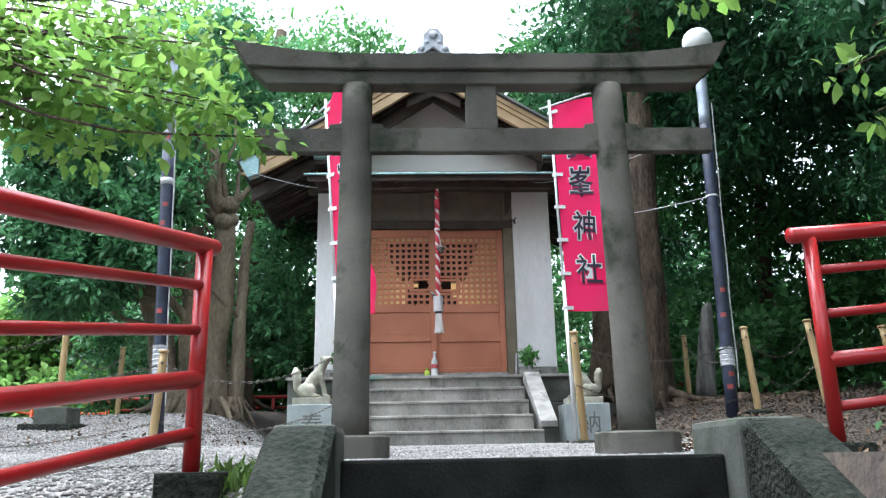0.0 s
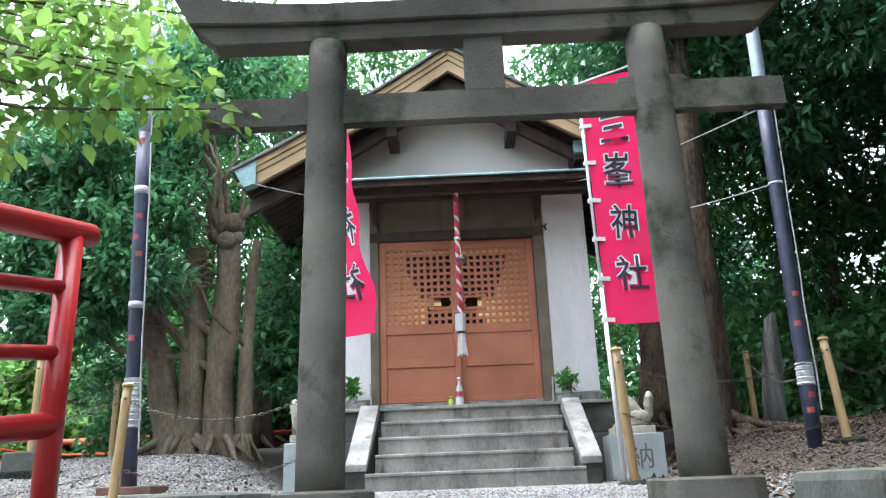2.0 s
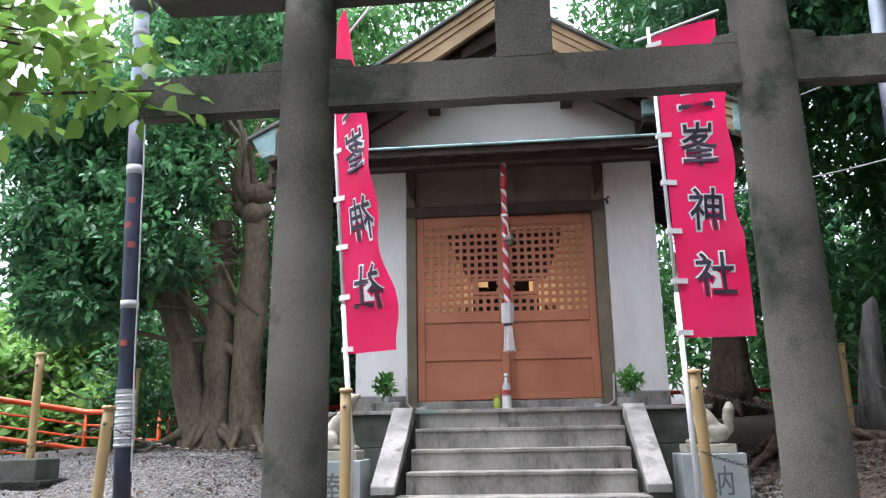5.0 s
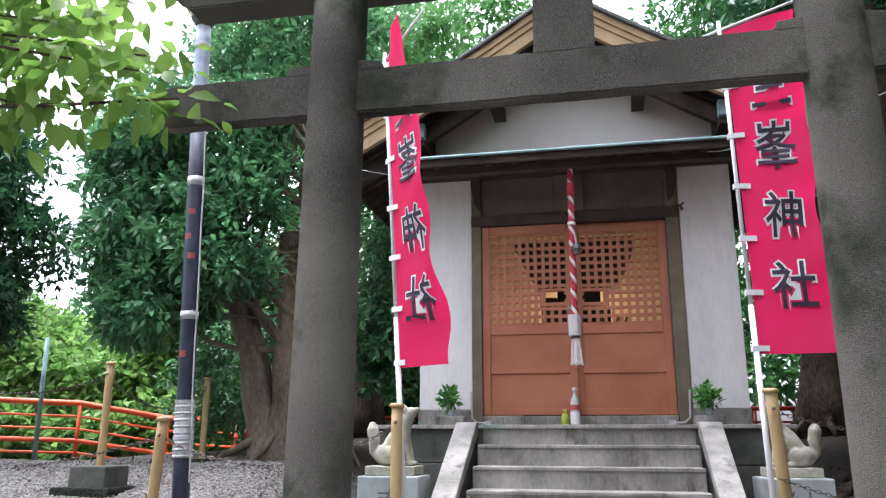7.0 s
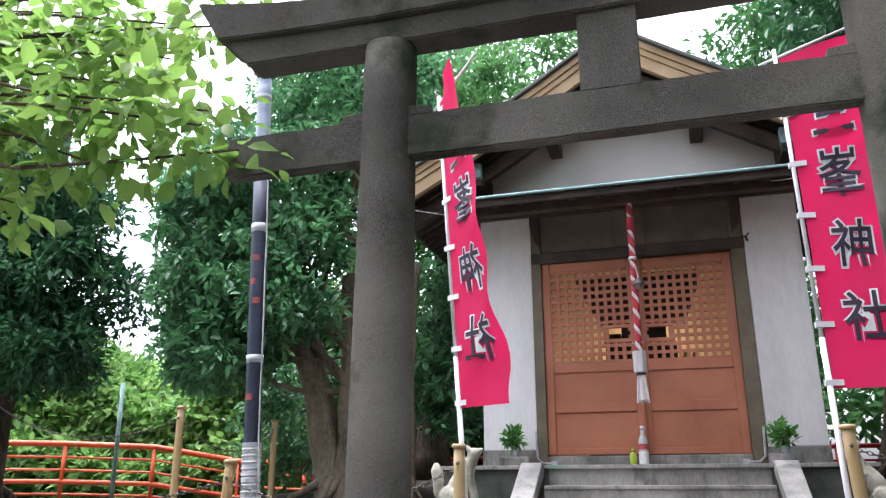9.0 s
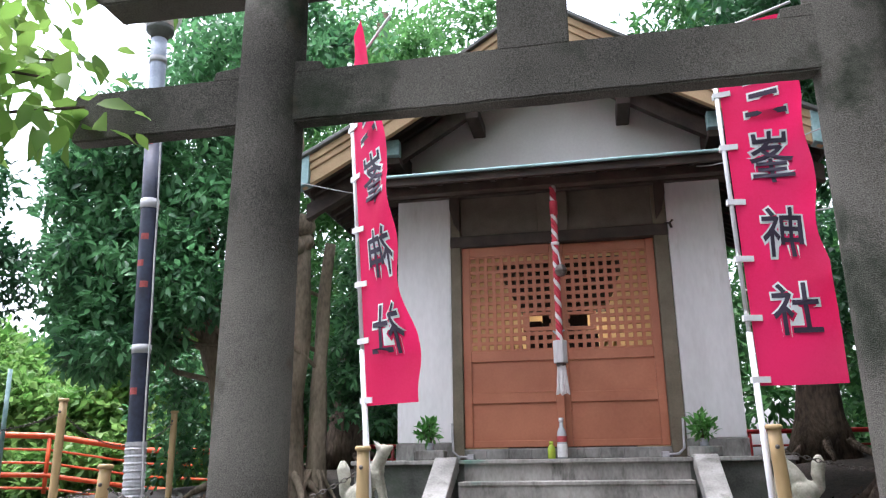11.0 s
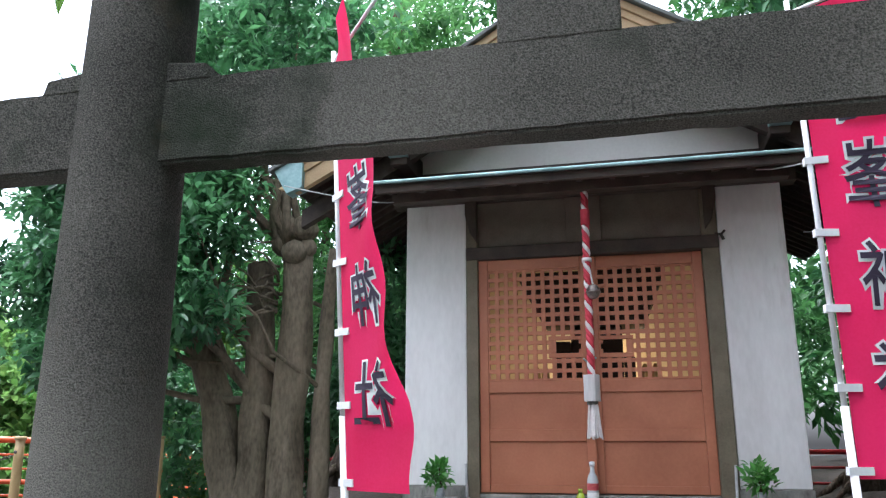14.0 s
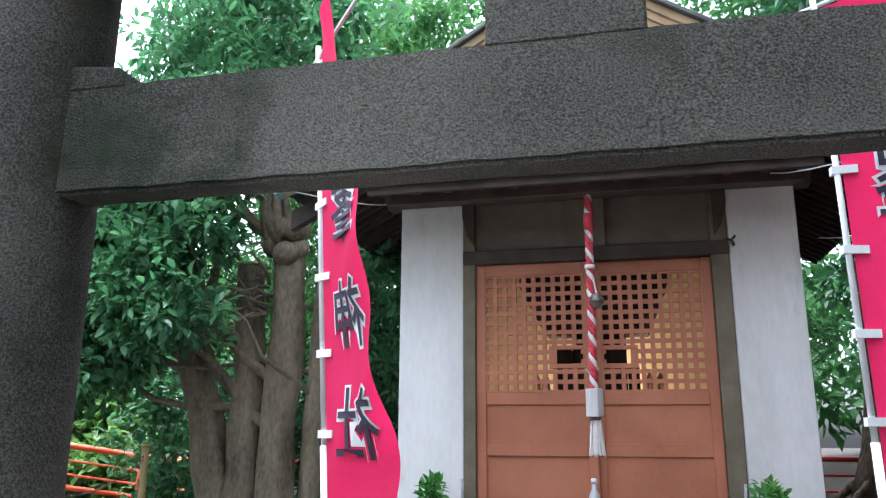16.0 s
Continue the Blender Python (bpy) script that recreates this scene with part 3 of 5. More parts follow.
# pent roof over the door
PX0, PX1 = -0.63, 2.53
bm = prism(bmesh.new(), [(10.13, 3.378), (10.13, 3.35), (10.9, 3.575), (10.9, 3.615)], "x", PX0, PX1, 0.004)
part("pent_roof", bm, ROOF, hall)
part("fascia", abox(PX0 + 0.02, 10.16, 3.285, PX1 - 0.02, 10.2, 3.352, 0.004), DARK_WOOD, hall)
bm = bmesh.new()
tube(bm, [(PX0 - 0.02, 10.115, 3.358), (PX1 + 0.02, 10.115, 3.358)], 0.014, 10)
part("gutter", bm, COPPER, hall, "thin pale green copper gutter")
for k in range(13):
    x = PX0 + 0.12 + k * (PX1 - PX0 - 0.24) / 12
    part("pent_rafter", prism(bmesh.new(), [(10.21, 3.34), (10.21, 3.285), (10.93, 3.495), (10.93, 3.555)], "x", x - 0.022, x + 0.022), DARK_WOOD, hall)
part("bell_beam", abox(PX0 + 0.1, 10.36, 3.26, PX1 - 0.1, 10.46, 3.345, 0.005), DARK_WOOD, hall)

# ---- inside the hall ----
INNER = material("warm_inner_board", (0.35, 0.24, 0.12), (0.55, 0.4, 0.22), 3.0, 60.0, 0.7, 0.1)
GOLD = material("dull_gold", (0.45, 0.3, 0.1), (0.7, 0.5, 0.2), 8.0, 60.0, 0.35, 0.1, metal=0.7)
single("inner_screen", abox(-0.43, 12.95, 0.995, 2.33, 12.99, 3.38), INNER, "warm tan wooden screen behind the altar", "screen", kind="structure")
altar = thing("altar", "dark wooden altar with a canopy and gilt fittings", "altar", (HC, 12.0, 0.99))
part("table", abox(0.35, 11.75, 0.992, 1.6, 12.25, 1.75, 0.01), DARK_WOOD, altar)
part("canopy", prism(bmesh.new(), [(0.3, 2.93), (1.57, 2.93), (1.57, 2.85), (1.4, 2.44), (0.51, 2.44), (0.3, 2.85)], "y", 11.7, 12.2, 0.01), DARK_WOOD, altar)
part("cabinet", abox(0.74, 11.85, 1.752, 1.2, 12.2, 2.438, 0.01), DARK_WOOD, altar)
part("offering_shelf", abox(0.57, 11.78, 1.752, 0.738, 12.15, 2.3, 0.006), DARK_WOOD, altar)
part("offering_shelf", abox(1.202, 11.78, 1.752, 1.3, 12.15, 2.15, 0.006), DARK_WOOD, altar)
for x in (0.42, 0.5, 1.38, 1.47):
    bm = lathe(bmesh.new(), [(0.04, 0), (0.02, 0.05), (0.045, 0.16), (0.03, 0.3), (0.012, 0.34)], (x, 11.85, 1.752), 10)
    part("gilt_stand", bm, GOLD, altar, smooth=True)
lamp = bpy.data.lights.new("inner_lamp", "POINT")
lamp.energy, lamp.color, lamp.shadow_soft_size = 34.0, (1.0, 0.8, 0.52), 0.06
new("inner_lamp", lamp).location = (HC + 0.02, 12.5, 2.05)

# ---- trees ----
def leaf_mesh(name, centres, spread, per, size, mat, seed, droop=0.3, narrow=0.42, fine=False):
    """Many small folded leaves in clumps round the centres, in one mesh."""
    rng = np.random.default_rng(seed)
    n = len(centres) * per
    c = np.repeat(np.asarray(centres, float), per, 0)
    off = rng.normal(size=(n, 3))
    off /= np.linalg.norm(off, axis=1)[:, None]
    sp = np.repeat(np.asarray(spread, float) * np.ones(len(centres)), per)
    p = c + off * (rng.random(n) ** 0.5 * sp)[:, None] * np.array([1, 1, 0.7])
    out = off + rng.normal(size=(n, 3)) * 0.6
    out[:, 2] -= droop
    out /= np.linalg.norm(out, axis=1)[:, None]
    ref = rng.normal(size=(n, 3)) * 0.5 + np.array([0, 0, 1.0])
    side = np.cross(out, ref)
    side /= np.linalg.norm(side, axis=1)[:, None] + 1e-9
    nor = np.cross(side, out)
    s = size * (0.65 + 0.7 * rng.random(n))[:, None]
    v = np.stack([p, p + out * s * 0.5 + side * s * narrow * 0.5 + nor * s * 0.1, p + out * s - nor * s * 0.08, p + out * s * 0.5 - side * s * narrow * 0.5 + nor * s * 0.1], 1).reshape(-1, 3)
    if fine:  # a rounder blade with a pointed tip
        w = side * s * narrow * 0.5
        up = nor * s
        v = np.stack([p, p + out * s * 0.22 + w * 0.72 + up * 0.05, p + out * s * 0.55 + w + up * 0.08, p + out * s - up * 0.1, p + out * s * 0.55 - w + up * 0.08, p + out * s * 0.22 - w * 0.72 + up * 0.05, p + out * s * 0.55 + up * 0.01], 1).reshape(-1, 3)
    k = 7 if fine else 4
    i = np.arange(n) * k
    faces = ((0, 1, 6), (1, 2, 6), (2, 3, 6), (3, 4, 6), (4, 5, 6), (5, 0, 6)) if fine else ((0, 1, 2), (0, 2, 3))
    m = len(faces)
    tris = np.stack([i + q for f in faces for q in f], 1).reshape(-1)
    me = bpy.data.meshes.new(name)
    me.vertices.add(n * k)
    me.vertices.foreach_set("co", v.ravel())
    me.loops.add(n * 3 * m)
    me.loops.foreach_set("vertex_index", tris)
    me.polygons.add(n * m)
    me.polygons.foreach_set("loop_start", np.arange(n * m) * 3)
    me.update(calc_edges=True)
    me.materials.append(mat)
    return me


def clump_centres(rng, lobes, density):
    """Points gathered toward the skin of several uneven lobes: (x, y, z, rx, ry, rz)."""
    pts = []
    for x, y, z, a, b, c in lobes:
        n = int(density * (a * b + b * c + a * c))
        d = rng.normal(size=(n, 3))
        d /= np.linalg.norm(d, axis=1)[:, None]
        r = 0.45 + 0.6 * rng.random(n) ** 0.6
        bumps = 1 + 0.22 * np.sin(d[:, 0] * 5 + x) * np.sin(d[:, 1] * 4 + y + d[:, 2] * 6)
        p = d * (r * bumps)[:, None]
        m = n // 3  # a third of the clumps gather round fewer boughs, leaving darker hollows between
        if m > 8:
            boughs = p[rng.integers(0, n, max(3, m // 8))]
            p[:m] = boughs[rng.integers(0, len(boughs), m)] + rng.normal(size=(m, 3)) * 0.13
        pts.append(np.array([x, y, z]) + p * np.array([a, b, c]))
    return np.concatenate(pts)


def limb(bm, a, b, r0, r1, seed, n=6, sag=0.15, seg=8):
    a, b = Vector(a), Vector(b)
    pts = []
    for k in range(n + 1):
        t = k / n
        w = noise.noise_vector((seed * 3.1, t * 2.3, seed)) * (b - a).length * sag * math.sin(math.pi * t)
        pts.append(a.lerp(b, t) + w)
    tube(bm, pts, [r0 + (r1 - r0) * (k / n) for k in range(n + 1)], seg, wobble=0.25, seed=seed)


def tree(label, base, stems, lobes, leaf_mat, bark, density=26, per=26, size=0.12, spread=0.28, seed=1, flare=1.8, fine=False, category="tree", name="tree"):
    """Tapered stems with limbs that reach into the crown's lobes."""
    rng = np.random.default_rng(seed)
    bx, by = base
    bz = float(ground_height(bx, by))
    t = thing(name, label, category, (bx, by, bz))
    for q, (dx, dy, tx, ty, top, r, *rest) in enumerate(stems):
        taper = rest[0] if rest else 0.62
        bm = bmesh.new()
        n = 14
        pts, rad = [], []
        for k in range(n + 1):
            u = k / n
            w = noise.noise_vector((seed + q * 2.7, u * 2.1, 0.3)) * 0.22 * u
            pts.append(Vector((bx + dx + tx * u, by + dy + ty * u, bz - 0.15 + (top - bz + 0.15) * u)) + Vector((w.x, w.y, 0)))
            rad.append(r * (1 - taper * u) * (1 + (flare - 1) * math.exp(-u * 16)))
        tube(bm, pts, rad, 18, wobble=0.42, seed=seed + q)
        for k in range(6):
            a = 2 * math.pi * (k + rng.random() * 0.6) / 6
            reach = r * (2.2 + rng.random() * 1.6)
            x1, y1 = bx + dx + math.cos(a) * reach, by + dy + math.sin(a) * reach
            limb(bm, (bx + dx + math.cos(a) * r * 0.7, by + dy + math.sin(a) * r * 0.7, bz + 0.26), (x1, y1, float(ground_height(x1, y1)) - 0.04), r * 0.3, r * 0.1, seed + k, 4, 0.1)
        for k in range(5):
            lob = lobes[int(rng.integers(len(lobes)))]
            i = int(n * (0.35 + 0.6 * rng.random()))
            tgt = np.array(lob[:3]) + rng.normal(size=3) * np.array(lob[3:]) * 0.35
            if tgt[2] < pts[i].z + 0.3:
                continue
            limb(bm, pts[i], tgt, rad[i] * 0.34, 0.008, seed + 10 + k, 7)
        part("trunk", bm, bark, t, smooth=True)
    me = leaf_mesh("crown", clump_centres(rng, lobes, density), spread, per, size, leaf_mat, seed, fine=fine)
    tagged(child(new("crown", me), t), kind="stuff")
    return t


big = tree("broad evergreen tree with several grey-brown stems and gnarled branches", (-2.15, 12.0), [(0.09, 0, 0.0, 0.0, 3.62, 0.19, 0.25), (-0.42, 0.05, -0.62, -0.1, 3.3, 0.2, 0.4), (-0.27, 0.0, -0.1, 0.05, 3.25, 0.18, 0.35), (0.36, 0.12, 0.02, 0.1, 3.4, 0.1, 0.4)],
           [(-4.3, 11.5, 3.9, 0.8, 0.7, 0.8), (-4.2, 11.5, 2.95, 0.65, 0.6, 0.6), (-3.7, 11.3, 3.0, 0.9, 0.8, 0.75), (-3.5, 11.5, 4.3, 1.2, 1.0, 0.85), (-2.6, 12.1, 5.7, 1.4, 1.0, 0.9), (-2.75, 11.0, 2.62, 0.62, 0.42, 0.36), (-4.0, 11.3, 2.2, 0.6, 0.5, 0.45), (-2.95, 11.2, 3.5, 0.6, 0.55, 0.5), (-1.35, 12.9, 3.0, 0.5, 0.5, 1.0), (-3.6, 11.0, 2.15, 0.5, 0.4, 0.4), (-3.2, 13.0, 1.6, 1.2, 0.6, 0.8), (-1.5, 12.7, 1.9, 0.45, 0.4, 0.6)],
           LEAF_GLOSSY, GREY_BARK, 118, 24, 0.115, 0.17, seed=3, flare=1.7, fine=True)
# the pollarded head of its thickest stem: a swollen knob with many thin upright shoots
bm = bmesh.new()
rg = np.random.default_rng(44)
for k in range(9):
    a = k * 0.7
    bmesh.ops.create_icosphere(bm, subdivisions=2, radius=0.1 + 0.05 * rg.random(), matrix=Matrix.Translation((-2.06 + math.cos(a) * 0.12, 11.98 + math.sin(a) * 0.1, 3.3 + 0.3 * rg.random())))
for k in range(16):
    a, up = rg.random() * 6.28, 0.7 + 1.1 * rg.random()
    foot = Vector((-2.06 + math.cos(a) * 0.14, 11.95 + math.sin(a) * 0.1, 3.35 + 0.2 * rg.random()))
    limb(bm, foot, foot + Vector((math.cos(a) * (0.3 + 0.5 * rg.random()), math.sin(a) * 0.35 - 0.1, up)), 0.035 + 0.03 * rg.random(), 0.01, 60 + k, 8, 0.22)
for k in range(12):
    a = math.pi * (0.6 + 0.8 * rg.random())
    foot = Vector((-2.2, 11.9, 2.6 + 0.9 * rg.random()))
    limb(bm, foot, foot + Vector((math.cos(a) * (0.4 + 0.5 * rg.random()), -0.25 - 0.2 * rg.random(), rg.normal() * 0.22)), 0.018, 0.004, 90 + k, 8, 0.3, 6)
part("pollard_head", bm, GREY_BARK, big, "knobbly grey branch stubs and thin shoots", smooth=True)
tree("tall evergreen behind the hall with a dense crown", (-2.6, 15.5), [(0, 0, 0.6, 0, 8.5, 0.24)],
     [(-2.5, 15.2, 6.4, 2.2, 1.5, 1.6), (-0.9, 16.4, 7.9, 1.7, 1.5, 1.3), (-3.9, 15.8, 8.4, 1.9, 1.4, 1.4), (-2.4, 16, 4.0, 2.0, 1.2, 1.6)], LEAF_LIT, BARK, 24, 26, 0.16, 0.36, seed=5)
tree("tall evergreen standing behind the hall roof", (4.2, 15.4), [(0, 0, 0.3, 0, 10.0, 0.26)],
     [(4.4, 15, 7.4, 1.9, 1.6, 1.9), (3.1, 15.6, 6.9, 1.2, 1.0, 1.2), (3.0, 15.2, 5.7, 0.9, 0.8, 0.7), (3.0, 16.2, 6.3, 1.3, 1.3, 1.2), (5.8, 14.6, 9.0, 2.2, 1.8, 1.6)], LEAF_MID, BARK, 20, 26, 0.17, 0.4, seed=6)
# the wide flat lobes of these two crowns are added high up for shade
tree("large shade tree with a thick brown trunk and surface roots", (3.8, 11.3), [(0, 0, 0.35, 0.3, 8.0, 0.24)],
     [(4.4, 10.5, 7.2, 2.2, 2.2, 1.5), (6.2, 9.2, 5.6, 1.8, 1.7, 1.2), (5.6, 11.6, 5.2, 1.6, 1.4, 1.3), (4.2, 12.6, 6.0, 1.5, 1.3, 1.5), (5.6, 9.6, 8.6, 3.2, 3.0, 0.8), (8.0, 11.4, 8.4, 2.6, 3.0, 0.9)], LEAF_DARK, BARK, 34, 26, 0.15, 0.32, seed=17, flare=1.35)
tree("dark evergreen overhanging the path beside the steps", (7.2, 7.2), [(0, 0, -0.5, 0.2, 7.0, 0.22)],
     [(6.2, 7.6, 4.6, 1.7, 1.6, 1.3), (6.8, 8.6, 3.2, 1.2, 1.2, 1.1), (5.4, 6.6, 5.9, 1.5, 1.4, 0.9), (7.4, 6.4, 7.4, 3.0, 2.6, 0.8), (4.9, 7.3, 3.9, 0.8, 0.7, 0.55)], LEAF_DARK, BARK, 34, 26, 0.13, 0.3, seed=8)
tree("dark evergreen beyond the red fence", (-6.9, 11.2), [(0, 0, 0.3, 0.2, 6.0, 0.2)],
     [(-6.25, 11.0, 3.1, 1.1, 1.0, 1.05), (-6.7, 10.9, 4.3, 1.2, 1.1, 0.8), (-7.6, 11.0, 3.0, 1.2, 1.0, 1.1), (-6.0, 10.7, 2.3, 0.7, 0.7, 0.4), (-8.0, 10.6, 4.6, 1.4, 1.2, 1.0)], LEAF_DARK, BARK, 110, 26, 0.12, 0.26, seed=9)

# crowns added out of view to close the sky over the steps and behind them
tree("tall unseen broadleaf tree added to shade the stair foot", (-6.0, -0.5), [(0, 0, 0.8, 0.2, 7.5, 0.28)],
     [(-3.6, 0.2, 7.2, 2.6, 2.4, 1.2), (-5.6, -2.2, 6.8, 2.4, 2.2, 1.4)], LEAF_MID, BARK, 16, 22, 0.2, 0.5, seed=15)
tree("tall unseen broadleaf tree added to shade the steps and lower landing", (7.2, 0.2), [(0, 0, -0.8, 0.2, 7.5, 0.28)],
     [(4.6, 0.6, 7.0, 2.6, 2.4, 1.2), (6.4, -2.2, 6.6, 2.4, 2.2, 1.4), (5.2, 3.2, 6.2, 2.2, 2.0, 1.0), (3.9, 2.2, 5.8, 1.6, 1.6, 0.8), (1.3, 2.3, 5.7, 1.9, 1.3, 0.6), (3.1, 3.4, 5.5, 1.4, 1.1, 0.6)], LEAF_MID, BARK, 16, 22, 0.2, 0.5, seed=16)
rng = np.random.default_rng(21)
woods = [(8.5, 12.5), (6.6, 14.0), (10.5, 10.0), (7.6, 17.5), (11.5, 15.0), (-4.4, 19.0), (0.8, 19.5), (-13.5, 12.0), (9.6, 6.0), (13.5, 9.5), (3.2, 21.0)]
for k, (x, y) in enumerate(woods):
    h = 6.5 + 2.5 * rng.random()
    lo = 2.6 if x > 3 else 2.0
    lobes = []
    for j in range(5):
        z = lo + (h - lo) * (j + 0.5) / 5
        lobes.append((x + rng.normal() * 0.9, y + rng.normal() * 0.7, z, 1.3 + rng.random() * 0.9, 1.2 + rng.random() * 0.6, 1.0 + rng.random() * 0.5))
    tree("slender woodland tree in the shade", (x, y), [(0, 0, rng.normal() * 0.4, 0, h, 0.12 + 0.08 * rng.random())], lobes, LEAF_MID if k % 3 else LEAF_DARK, BARK, 14, 24, 0.2, 0.45, seed=30 + k)


def bank(label, xs, ys, height, mat, n, size, seed, per=22, spread=0.35):
    rg = np.random.default_rng(seed)
    x, y = rg.uniform(*xs, n), rg.uniform(*ys, n)
    hmax = height * (0.72 + 0.28 * np.sin(x * 0.9 + seed) * np.cos(y * 0.7)) + 0.3
    z = ground_height(x, y) + hmax * rg.random(n) ** 0.8
    me = leaf_mesh("undergrowth", np.stack([x, y, z], 1), spread, per, size, mat, seed, droop=0.0, narrow=0.62, fine=size < 0.14)
    return tagged(new("undergrowth", me), label, "undergrowth", kind="stuff")


bank("bright green creeper leaves over the sunny bank", (-18, -4.6), (17.8, 21), 4.2, LEAF_BANK, 5200, 0.2, 51)
bank("shaded green undergrowth behind the hall", (-5, 3), (16.8, 19), 2.4, LEAF_MID, 700, 0.18, 52)
bank("shaded undergrowth below the woodland trees", (5.5, 15), (12, 19), 2.0, LEAF_MID, 1500, 0.13, 53)
bank("low dark leaves beside the steps", (4.2, 8.5), (3.6, 6.8), 0.4, LEAF_MID, 260, 0.12, 54)
far = [(x, 27 + 5 * math.sin(x * 0.7), (1.2 if x < -4 else 4.0) + 1.2 * math.sin(x * 0.43), 3.2, 2.0, 2.2 if x < -4 else 3.8) for x in range(-28, 34, 4)]
far += [(-22, y, 1.5, 2.5, 3.0, 2.4) for y in range(4, 26, 4)]
far += [(x, -15 + 2 * math.sin(x), 2.0, 3.2, 2.0, 3.0) for x in range(-20, 24, 4)] + [(s * 15, y, 3.5, 2.5, 3.0, 4.0) for y in range(-12, 3, 4) for s in (-1, 1)]
thin = [(20, y, 3.6, 2.5, 3.0, 3.4) for y in range(0, 26, 4)]
spots = np.concatenate([clump_centres(np.random.default_rng(8), far, 8), clump_centres(np.random.default_rng(9), thin, 3)])
me = leaf_mesh("far_woods", spots, 0.8, 20, 0.42, LEAF_MID, 61)
tagged(new("far_woods", me), "distant green woods all round the clearing", "woods", kind="stuff")

# ---- rails and fences ----
def rail_fence(name, label, posts, levels, mat, group="", post_r=0.035, over=0.0):
    """Posts joined by round rails; levels: (height over the post's foot, radius). posts: (x, y, foot z, height)."""
    f = thing(name, label, "railing" if name == "handrail" else "fence", posts[0][:3], group)
    for x, y, z, h in posts:
        bm = bmesh.new()
        tube(bm, [(x, y, z), (x, y, z + h)], post_r, 18)
        part("post", bm, mat, f, smooth=True)
    for h, r in levels:
        pts = [Vector((x, y, z + h)) for x, y, z, _ in posts]
        if over:
            d = (pts[0] - pts[1]).normalized()
            pts[0] = pts[0] + d * (over if h > 0.9 else 0.0)
        bm = bmesh.new()
        fine = []
        for a, b in zip(pts, pts[1:]):
            fine += [a.lerp(b, k / 4) for k in range(4)]
        fine.append(pts[-1])
        tube(bm, fine, r, 16)
        part("rail", bm, mat, f, smooth=True)
    return f


rd = Vector((-0.238, -0.96, -0.148))
p0 = Vector((-0.262, 4.585, -0.075))
p1 = p0 + rd * 4.2
rail_fence("handrail", "glossy red painted steel handrail with five bars", [(*p0, 1.0), (*p1, 1.0)], [(0.99, 0.04), (0.808, 0.023), (0.608, 0.023), (0.396, 0.038), (0.172, 0.025)], RED, "red handrails", 0.036, 0.08)
rail_fence("handrail", "glossy red painted steel handrail turning away from the steps", [(2.735, 5.0, 0.005, 1.06), (4.85, 5.35, 0.235, 1.06)], [(1.06, 0.042), (0.868, 0.024), (0.638, 0.024), (0.405, 0.04), (0.175, 0.026)], RED, "red handrails", 0.036, 0.11)
for x, y, z, w in ((-0.245, 4.585, -0.065, 0.13), (2.74, 5.02, 0.01, 0.125), (4.85, 5.35, 0.24, 0.13)):
    single("footing_block", abox(x - w, y - w, z - 0.32, x + w, y + w, z, 0.012), SHADED_STONE, "mossy dark concrete footing block under a rail post", "footing")
fa = [(-13.2, 12.6, 0.55, 0.97), (-11.2, 13.95, 0.55, 0.97), (-9.3, 15.2, 0.54, 0.97), (-8.05, 16.03, 0.5, 0.96), (-6.8, 16.9, 0.26, 0.95), (-5.05, 16.15, 0.2, 0.93)]
rail_fence("fence", "orange-red painted pipe fence along the bank", fa, [(0.95, 0.05), (0.72, 0.02), (0.5, 0.02), (0.3, 0.04), (0.09, 0.022)], ORANGE, "", 0.035)
fb = [(x, 16.2, 0.42 + (0.12 if x > 3 else 0), 0.78) for x in (-4.9, -3.4, -2.0, -0.2, 1.6, 3.4, 5.2, 7.0)]
rail_fence("fence", "dark red pipe fence in the shade behind the hall", fb, [(0.76, 0.035), (0.56, 0.018), (0.36, 0.018), (0.14, 0.03)], RED, "", 0.03)
bm = bmesh.new()
tube(bm, [(-6.47, 13.05, 0.4), (-6.46, 13.0, 2.2)], 0.03, 10)
single("steel_post", bm, COPPER, "thin grey steel post on the bank", "post", smooth=True)

# ---- lamp posts ----
NAVY = material("chipped_navy_paint", (0.007, 0.01, 0.022), (0.03, 0.04, 0.075), 6.0, 40.0, 0.45, 0.15)
TAPE = material("grey_tape", (0.28, 0.29, 0.3), (0.46, 0.47, 0.48), 9.0, 70.0, 0.6, 0.3)
PALE_METAL = material("bare_pale_metal", (0.22, 0.26, 0.32), (0.4, 0.45, 0.52), 6.0, 60.0, 0.45, 0.1, metal=0.3)
REDBIT = material("faded_red_sticker", (0.2, 0.03, 0.03), (0.36, 0.07, 0.06), 20.0, 80.0, 0.7, 0.1)
GLOBE = material("milky_globe", (0.72, 0.72, 0.7), (0.82, 0.82, 0.8), 4.0, 40.0, 0.3, 0.0)
RUST = material("rusty_brown_steel", (0.07, 0.035, 0.025), (0.17, 0.085, 0.06), 8.0, 60.0, 0.85, 0.4)
CABLE = material("grey_cable", (0.3, 0.3, 0.3), (0.5, 0.5, 0.5), 9.0, 60.0, 0.6, 0.0)


